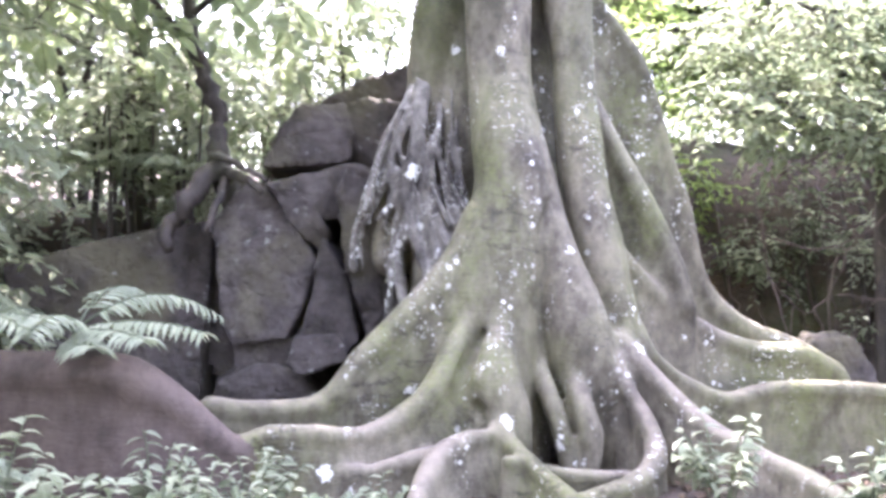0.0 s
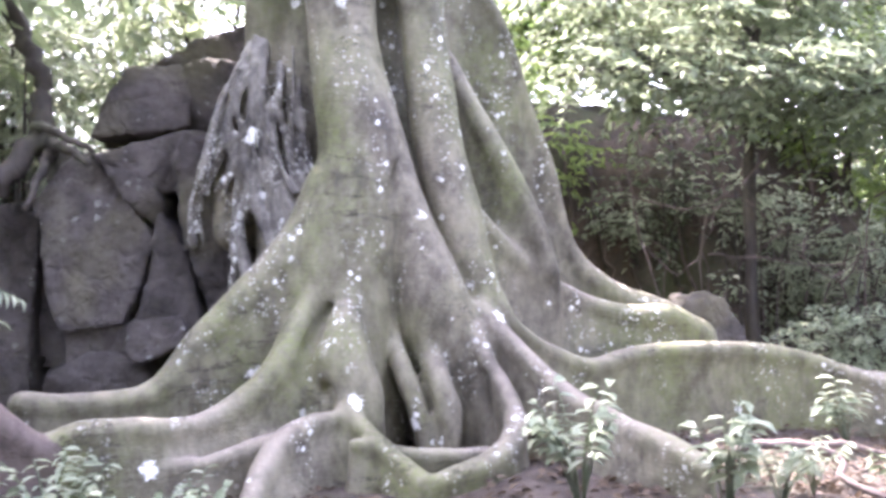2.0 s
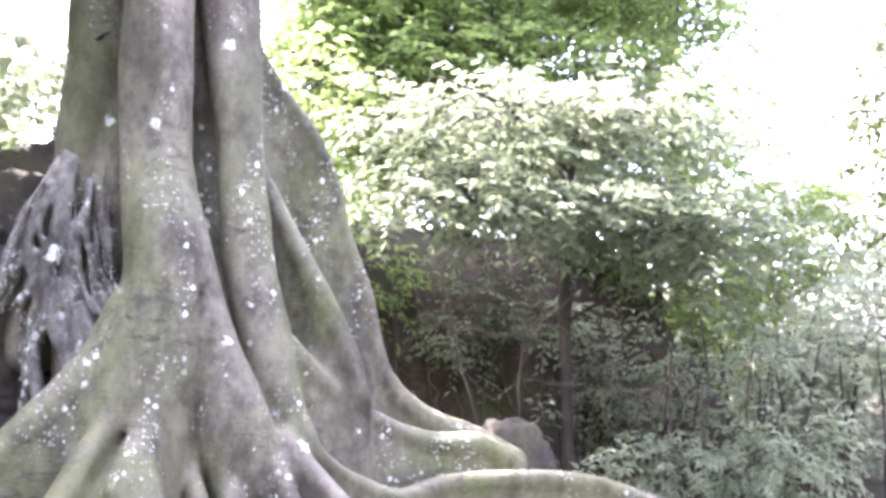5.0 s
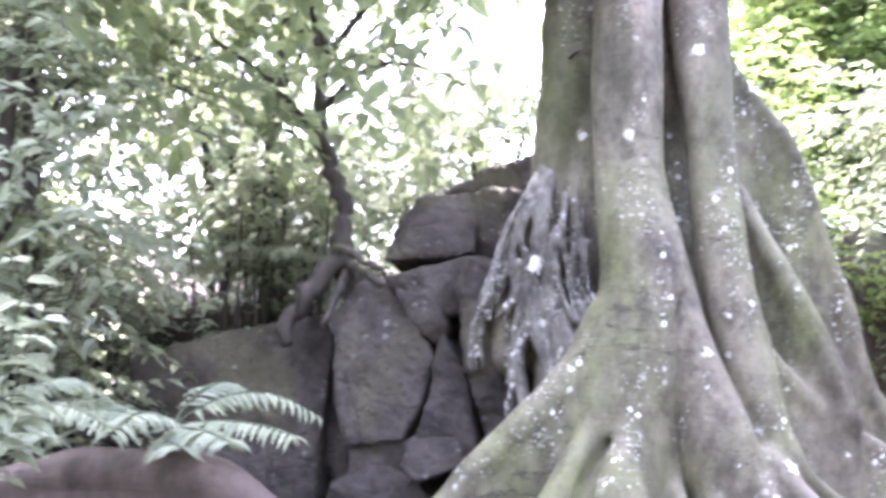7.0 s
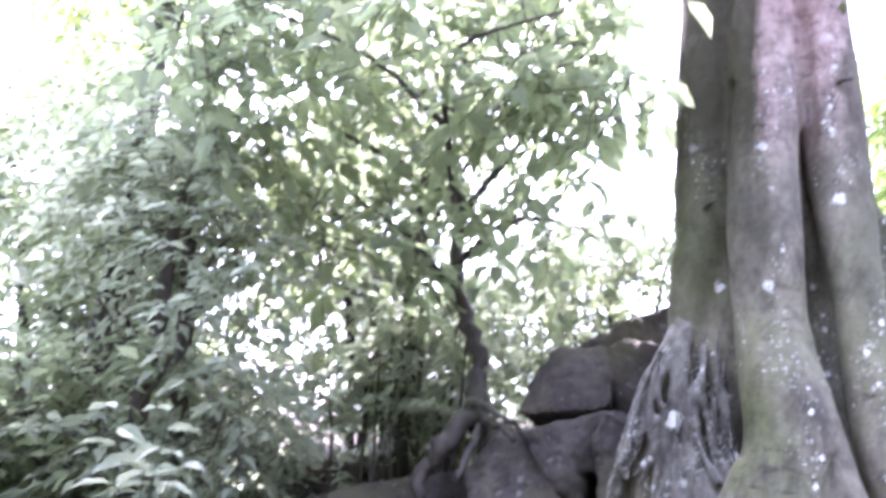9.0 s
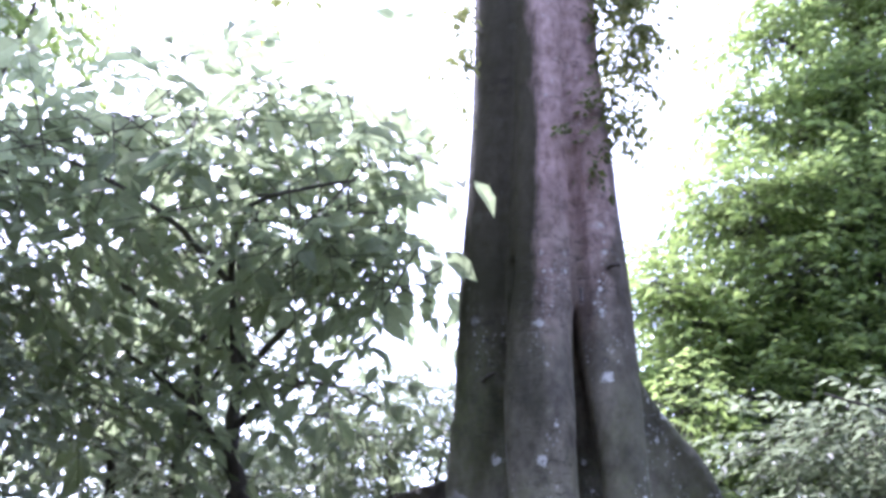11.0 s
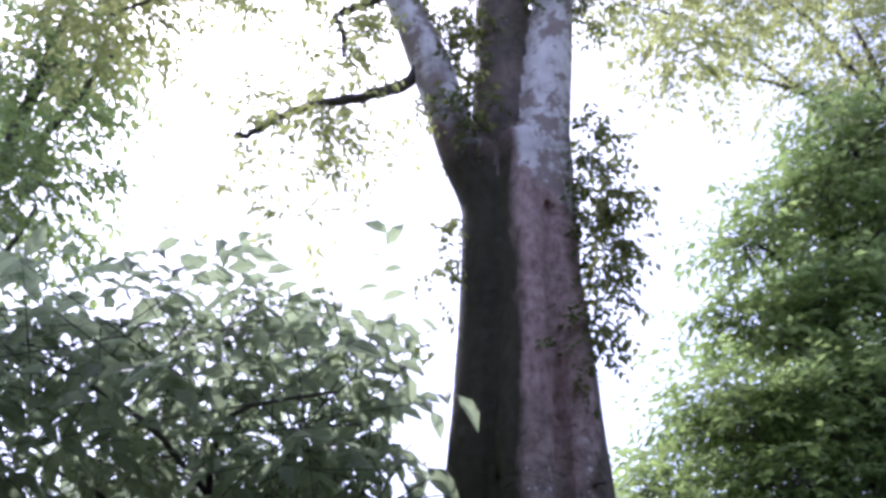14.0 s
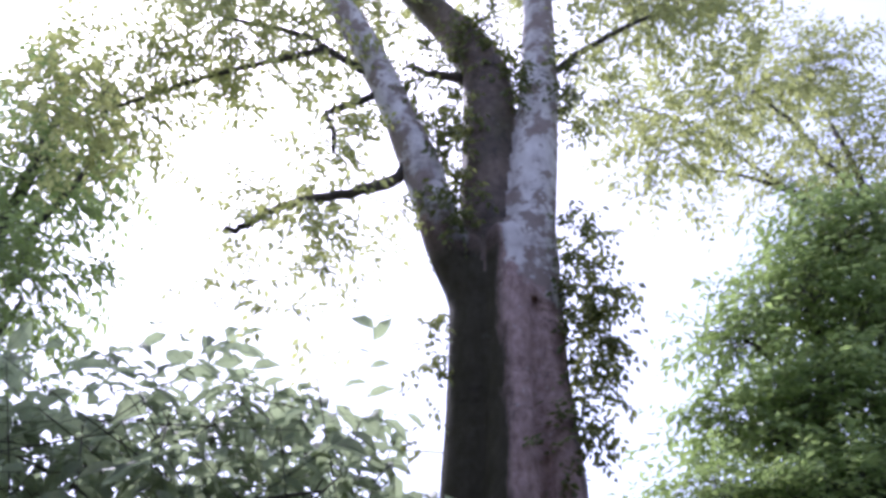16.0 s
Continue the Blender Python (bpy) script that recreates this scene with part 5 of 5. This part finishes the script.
for k, (x, y, h, w, n, leaf, mat, label) in enumerate(SHRUBS):
    z = gz(x, y)
    rng = np.random.default_rng(100 + k)
    ob = thing("shrub", (x, y, z), label, "shrub", "shrubs in the undergrowth")
    clumps, stems = [], []
    for s in range(5):
        a = s * 1.257 + rng.uniform(0, 1)
        tx, ty = x + math.cos(a) * w * rng.uniform(0.2, 0.6), y + math.sin(a) * w * rng.uniform(0.2, 0.5)
        tz = z + h * (0.28 + 0.14 * s)
        clumps.append((tx, ty, tz, w * rng.uniform(0.4, 0.65), w * rng.uniform(0.4, 0.6), h * rng.uniform(0.2, 0.32)))
        tube("stem", [(x + math.cos(a) * 0.1, y + math.sin(a) * 0.1, z - 0.05), (x + (tx - x) * 0.4, y + (ty - y) * 0.4, z + h * 0.4), (tx, ty, tz)], [0.012 * h + 0.006, 0.01 * h, 0.004 * h], BARK_DARK, ob, sides=5, seed=k * 7 + s, wobble=0.012)
    (lv, lf), (tv, tf) = sprays(rng, clumps, n, 8, leaf, 0.45, 0.4, 0.3, reach=3.6)
    part("foliage", mesh_from("foliage", lv, lf, smooth=False), mat, ob)
    part("twigwork", mesh_from("twigwork", tv, tf), BARK_DARK, ob)


def sapling(x, y, height, lean, seed, leaf=0.2, material=None, label="thin dark sapling with a few leaves"):
    """A thin upright stem with long leaves towards its top."""
    rng = np.random.default_rng(seed)
    z = gz(x, y) - 0.03
    ob = thing("sapling", (x, y, z), label, "sapling", "saplings in the undergrowth")
    top = (x + lean, y + rng.uniform(-0.2, 0.2), z + height)
    mid = (x + lean * 0.3 + rng.uniform(-0.06, 0.06), y, z + height * 0.5)
    tube("stem", [(x, y, z), mid, top], [0.028, 0.022, 0.01], BARK_DARK, ob, sides=6, seed=seed, wobble=0.01)
    n = int(rng.integers(14, 30))
    u = rng.uniform(0.45, 1.0, n)[:, None]
    pos = np.where(u < 0.5, np.array(mid), np.array(mid) + (np.array(top) - mid) * (u - 0.5) * 2)
    a = rng.uniform(0, 6.28, n)
    along = np.stack([np.cos(a), np.sin(a), rng.uniform(-0.5, 0.3, n)], 1)
    pos = pos + along * rng.uniform(0.0, 0.25, n)[:, None]
    lv, lf = leaves_at(pos, along, np.array([0, 0, 1.0]) + rng.normal(0, 0.3, (n, 3)), leaf * rng.uniform(0.6, 1.3, n), 0.42, True)
    part("foliage", mesh_from("foliage", lv, lf, smooth=False), material or LEAF_PALE, ob)
    return ob


rng0 = np.random.default_rng(77)
for k in range(34):
    x = rng0.uniform(-8.5, -3.2)
    y = rng0.uniform(9.2, 12.5) if x < -5 else rng0.uniform(11.6, 13.2)
    sapling(x, y, rng0.uniform(1.6, 3.6), rng0.uniform(-0.3, 0.3), 200 + k, 0.22)
for k in range(26):
    x, y = rng0.uniform(4.6, 11.0), rng0.uniform(11.6, 14.5)
    sapling(x, y, rng0.uniform(1.2, 2.8), rng0.uniform(-0.5, 0.5), 260 + k, 0.15)


def vine(points, r, seed):
    ob = thing("liana", points[0], "thin bare woody vine hanging in the undergrowth", "vine", "lianas")
    tube("stem", points, [r] * len(points), BARK_HUMP, ob, sides=6, seed=seed, wobble=0.012)


for k, (points, r) in enumerate([
        ([(6.3, 12.6, 3.2), (6.15, 12.5, 2.3), (5.6, 12.4, 1.75), (4.9, 12.3, 1.55), (4.2, 12.4, 1.75)], 0.022),
        ([(7.0, 12.6, 2.8), (7.25, 12.5, 1.6), (7.4, 12.4, 0.9), (7.1, 12.3, 0.5)], 0.025),
        ([(6.6, 12.4, 2.5), (6.7, 12.3, 1.5), (6.5, 12.2, 0.9), (6.9, 12.2, 0.6), (7.3, 12.2, 0.9)], 0.02),
        ([(5.2, 12.2, 0.95), (6.0, 12.2, 0.85), (6.8, 12.2, 0.75), (7.6, 12.3, 0.95)], 0.02),
        ([(4.4, 12.4, 1.1), (4.8, 12.3, 0.7), (5.1, 12.2, 1.0), (5.3, 12.2, 1.5)], 0.018),
        ([(7.9, 12.4, 2.2), (8.0, 12.3, 1.0), (7.8, 12.2, -0.3)], 0.022),
        ([(4.1, 12.2, 2.4), (4.3, 12.2, 1.2), (4.6, 12.1, 0.2)], 0.018),
        ([(8.6, 12.0, 1.6), (8.4, 12.0, 0.5), (8.5, 11.9, -0.5)], 0.02)]):
    vine(points, r * 0.6, 300 + k)
rng1 = np.random.default_rng(41)
for k in range(22):
    x, y, z = rng1.uniform(4.6, 9.4), rng1.uniform(11.9, 13.3), rng1.uniform(-0.2, 1.3)
    a, n = rng1.uniform(-1.2, 1.2), rng1.uniform(0.5, 1.2)
    points = [(x, y, gz(x, y) - 0.02), (x + 0.1 * a, y, z), (x + 0.35 * a + 0.15, y - 0.1, z + 0.4 * n), (x + a * n, y - 0.15, z + 0.7 * n)]
    vine(points, rng1.uniform(0.008, 0.016), 340 + k)


for k in range(30):
    x, y = rng1.uniform(2.6, 9.5), rng1.uniform(14.6, 15.6)
    w, d = rng1.uniform(-0.4, 0.4), rng1.uniform(1.3, 2.2)
    points = [(x + w * u, y - d * u, gz(x + w * u, y - d * u) + 0.05 + 0.45 * u * (1 - u)) for u in (0.0, 0.3, 0.55, 0.8, 1.0)]
    ob = thing("hanging_root", points[0], "thin brown root trailing down the shaded earth bank", "root", "roots on the earth bank")
    tube("stem", points, np.linspace(0.035, 0.012, 5), BARK_HUMP if k % 3 else BARK_DARK, ob, sides=6, seed=420 + k, wobble=0.03)


creeper = thing("surface_root", (3.6, 7.7, gz(3.6, 7.7)), "thin pale root curling over the soil", "root")
for k, (points, r) in enumerate([([(3.3, 7.9, -0.62), (3.62, 7.7, -0.42), (4.0, 7.6, -0.40), (4.3, 7.5, -0.52), (4.2, 7.3, -0.62), (4.5, 7.0, -0.72)], 0.045), ([(4.0, 7.6, -0.42), (4.6, 7.8, -0.5), (5.2, 7.7, -0.7)], 0.04)]):
    tube("root", points, np.linspace(r, r * 0.6, len(points)), BARK_HUMP, creeper, sides=8, wobble=0.006, seed=310 + k)


# ---- ferns and small plants near the path ----
def frond(root, way, length, rise, leaflets, leaf, seed):
    """A fern frond: an arching midrib with paired leaflets. Returns leaves and midrib as arrays."""
    rng = np.random.default_rng(seed)
    w = np.array([*way, 0.0]) / math.hypot(*way)
    side = np.array([-w[1], w[0], 0.0])
    u = np.linspace(0, 1, 9)[:, None]
    path = np.array(root) + w * length * u + np.array([0, 0, 1.0]) * (rise * (u * 1.7 - 1.5 * u ** 2))
    s = np.repeat(np.linspace(0.18, 1.0, leaflets), 2)
    pos = np.stack([np.interp(s, u[:, 0], path[:, i]) for i in range(3)], 1)
    sign = np.tile([1.0, -1.0], leaflets)[:, None]
    slope = np.gradient(path, axis=0)
    tan = np.stack([np.interp(s, u[:, 0], slope[:, i]) for i in range(3)], 1)
    tan /= np.linalg.norm(tan, axis=1)[:, None]
    along = side * sign * 0.95 + tan * 0.45 + rng.normal(0, 0.07, pos.shape)
    along[:, 2] -= 0.32
    size = leaf * (1.05 - 0.75 * np.abs(s - 0.42)) * rng.uniform(0.85, 1.1, len(s))
    up = np.cross(tan, side)
    up[up[:, 2] < 0] *= -1
    return leaves_at(pos, along, up + rng.normal(0, 0.12, pos.shape), size, 0.24, True), tube_arrays(path, np.linspace(0.012, 0.004, 9), 5)


def fern(x, y, z, fronds, label, seed, leaf=0.2, material=None):
    ob = thing("fern", (x, y, gz(x, y)), label, "fern", "ferns by the path")
    if z > gz(x, y) + 0.15:
        tube("stem", [(x, y, gz(x, y) - 0.02), (x + 0.03, y, (gz(x, y) + z) / 2), (x, y, z)], [0.04, 0.035, 0.03], BARK_DARK, ob, sides=7, seed=seed, wobble=0.008)
    for k, (way, length, rise) in enumerate(fronds):
        (lv, lf), (sv, sf) = frond((x, y, z), way, length, rise, 17, leaf, seed + k)
        f = part("frond", mesh_from("frond", lv, lf, smooth=False), material or LEAF_FERN, ob)
        part("midrib", mesh_from("midrib", sv, sf), LEAF_DARK, f)
    return ob


fern(-2.95, 7.45, 0.85, [((1, -0.45), 1.25, 0.22), ((0.9, 0.25), 1.1, 0.6), ((0.8, -0.8), 1.15, 0.1), ((0.1, -1), 1.1, 0.35), ((-1, -0.2), 1.1, 0.45), ((0.5, -0.9), 1.0, -0.1), ((0.3, 0.9), 1.0, 0.7), ((-0.6, -0.8), 1.1, 0.35)],
     "pale green fern with long arching fronds", 400, 0.27)
fern(-3.9, 6.6, 0.9, [((1, -0.2), 1.0, 0.4), ((0.3, -1), 0.9, 0.3), ((-1, 0.2), 0.9, 0.5), ((0.6, 0.8), 0.9, 0.7), ((-0.5, -0.8), 0.9, 0.4), ((0.9, -0.6), 0.9, 0.1)],
     "pale fern with drooping fronds among seedlings", 420, 0.25)
fern(-6.0, 8.4, 0.9, [((1, 0), 1.0, 0.7), ((0.2, -1), 0.9, 0.5), ((-1, 0.1), 0.9, 0.6), ((0.7, -0.7), 1.0, 0.4), ((0.5, 0.8), 0.9, 0.7)], "grey-green fern in the undergrowth", 460, 0.26, LEAF_PALE)
fern(-4.3, 12.3, 2.6, [((1, -0.3), 1.0, 0.3), ((0.3, -1), 1.0, 0.3), ((-0.7, -0.7), 1.0, 0.3), ((-1, 0.2), 0.9, 0.4), ((0.9, 0.6), 0.9, 0.4)], "pale fan-like fern on the bank", 470, 0.3, LEAF_PALE)
fern(-3.4, 12.0, 2.5, [((1, -0.4), 0.8, 0.2), ((0, -1), 0.9, 0.3), ((-0.9, -0.5), 0.9, 0.3)], "pale fern above the rocks", 480, 0.28, LEAF_PALE)


def plant(x, y, height, spread, count, leaf, material, label, seed, aspect=0.5):
    """A low leafy plant with several stems."""
    rng = np.random.default_rng(seed)
    z = gz(x, y) - 0.02
    ob = thing("small_plant", (x, y, z), label, "plant", "small plants on the forest floor")
    stems, P, A = [], [], []
    for s in range(max(3, count // 9)):
        a = rng.uniform(0, 6.28)
        tip = np.array([x + math.cos(a) * spread * rng.uniform(0.2, 1), y + math.sin(a) * spread * rng.uniform(0.2, 1), z + height * rng.uniform(0.65, 1.05)])
        mid = np.array([x + (tip[0] - x) * 0.35, y + (tip[1] - y) * 0.35, z + (tip[2] - z) * 0.6])
        stems.append(tube_arrays([(x, y, z), mid, tip], [0.009, 0.007, 0.004], 5, 0.004, seed + s))
        for j in range(9):
            u = 0.35 + 0.65 * (j + 0.5) / 9
            p = mid + (tip - mid) * (u - 0.35) / 0.65
            b = a + (1.3 if j % 2 else -1.3) + rng.normal(0, 0.35)
            P.append(p)
            A.append((math.cos(b), math.sin(b), rng.uniform(-0.35, 0.25)))
    P, A = np.array(P), np.array(A)
    lv, lf = leaves_at(P, A, np.array([0, 0, 1.0]) + rng.normal(0, 0.25, A.shape), leaf * rng.uniform(0.7, 1.2, len(A)), aspect, True)
    part("leaves", mesh_from("leaves", lv, lf, smooth=False), material, ob)
    v, f = joined(stems)
    part("stalkwork", mesh_from("stalkwork", v, f), LEAF_DARK, ob)


for k, (x, y, h, s, n, leaf, mat, label) in enumerate([
        (2.02, 6.8, 1.0, 0.40, 130, 0.15, LEAF_FERN, "bright leafy seedling in front of the root loop"),
        (2.80, 6.2, 0.85, 0.28, 80, 0.16, LEAF_FERN, "yellow-green seedling beside a low root"),
        (-0.72, 6.0, 0.62, 0.30, 45, 0.17, LEAF_FERN, "pale broad-leaved seedling on the soil"),
        (-1.35, 6.5, 0.75, 0.42, 110, 0.11, LEAF_FERN, "pale feathery plant in front of the humped root"),
        (-1.7, 6.0, 0.72, 0.40, 100, 0.12, LEAF_FERN, "pale feathery plant by the humped root"),
        (-1.75, 5.4, 0.62, 0.25, 45, 0.13, LEAF_LIME, "small yellow-green plant by the path"),
        (-2.4, 5.2, 0.85, 0.35, 70, 0.17, LEAF_FERN, "pale broad-leaved plant by the path"),
        (-3.15, 5.5, 2.5, 0.42, 60, 0.30, LEAF_FERN, "tall pale plant with long drooping leaves"),
        (-3.75, 5.3, 1.5, 0.45, 70, 0.24, LEAF_FERN, "pale leafy plant by the path"),
        (-3.9, 6.0, 1.0, 0.5, 90, 0.18, LEAF_PALE, "green leafy plant in the undergrowth"),
        (-4.8, 6.8, 1.2, 0.6, 110, 0.18, LEAF_PALE, "green leafy plant among thin stems"),
        (-1.0, 6.3, 0.5, 0.35, 70, 0.1, LEAF_PALE, "low pale plant on the soil"),
        (-0.25, 6.2, 0.45, 0.3, 60, 0.13, LEAF_FERN, "low pale leafy plant near the path"),
        (-0.5, 6.6, 0.5, 0.35, 80, 0.10, LEAF_FERN, "pale feathery plant beside a root"),
        (-1.05, 5.8, 0.6, 0.35, 80, 0.12, LEAF_FERN, "pale leafy plant near the path"),
        (-1.4, 5.9, 0.62, 0.35, 90, 0.13, LEAF_PALE, "green leafy plant near the path"),
        (-2.0, 6.4, 0.8, 0.4, 90, 0.13, LEAF_FERN, "pale leafy plant against the humped root"),
        (-2.1, 5.6, 0.7, 0.35, 80, 0.15, LEAF_FERN, "pale broad-leaved plant near the path"),
        (-2.7, 5.6, 0.95, 0.4, 80, 0.17, LEAF_FERN, "pale broad-leaved plant beside the hump"),
        (5.15, 8.9, 0.75, 0.3, 50, 0.17, LEAF_FERN, "bright pale seedling in front of the long root"),
        (7.4, 9.6, 0.8, 0.5, 90, 0.14, LEAF_PALE, "green leafy plant behind the long root"),
        (4.6, 10.6, 0.9, 0.4, 70, 0.15, LEAF_FERN, "pale seedling at the buttress end"),
        (3.4, 6.7, 0.5, 0.35, 60, 0.12, LEAF_PALE, "low green plant among the roots"),
        (3.9, 7.2, 0.45, 0.3, 45, 0.11, LEAF_FERN, "small pale seedling among roots"),
        (4.6, 7.0, 0.5, 0.35, 50, 0.12, LEAF_LIME, "yellow-green seedling among roots"),
        (5.4, 11.2, 0.6, 0.5, 80, 0.12, LEAF_PALE, "green plant on the shaded floor"),
        (7.3, 10.9, 0.7, 0.6, 90, 0.12, LEAF_PALE, "green plant on the shaded floor")]):
    plant(x, y, h, s, n, leaf, mat, label, 500 + k)


def high_canopy():
    """An unseen leaf roof over the path, behind the view, added to block skylight."""
    rng = np.random.default_rng(66)
    clumps = [(rng.uniform(-9, 9), rng.uniform(-9, -2.5), rng.uniform(9.5, 13), rng.uniform(1.6, 2.6), rng.uniform(1.6, 2.6), rng.uniform(0.7, 1.2)) for _ in range(20)]
    (lv, lf), _ = sprays(rng, clumps, 3600, 8, 0.28, 0.5, 0.4, 0.3, reach=3.6)
    ob = new("unseen_canopy", mesh_from("unseen_canopy", lv, lf, smooth=False))
    ob.data.materials.append(LEAF_FIG)
    tagged(ob, "unseen green canopy added high over the path to block skylight", "canopy", kind="stuff")


high_canopy()


def far_woods():
    """Leafy forest all round, beyond the things that can be told apart."""
    rng = np.random.default_rng(55)
    clumps = []
    for k in range(150):
        a = rng.uniform(0, 2 * math.pi)
        r = rng.uniform(21, 42)
        ahead = math.cos(a)
        h = rng.uniform(3, 7.5) if ahead > 0.3 else rng.uniform(3, 13)
        x, y = 1 + math.sin(a) * r, 6 + math.cos(a) * r
        clumps.append((x, y, h * 0.5, rng.uniform(2.5, 4.5), rng.uniform(2.5, 4.5), h * 0.55))
    (lv, lf), _ = sprays(rng, clumps, 9000, 8, 0.42, 0.5, 0.5, 0.3, reach=3.6)
    ob = new("far_woods", mesh_from("far_woods", lv, lf, smooth=False))
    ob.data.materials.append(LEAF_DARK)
    tagged(ob, "dense green forest in the distance all round", "forest", kind="stuff")


far_woods()
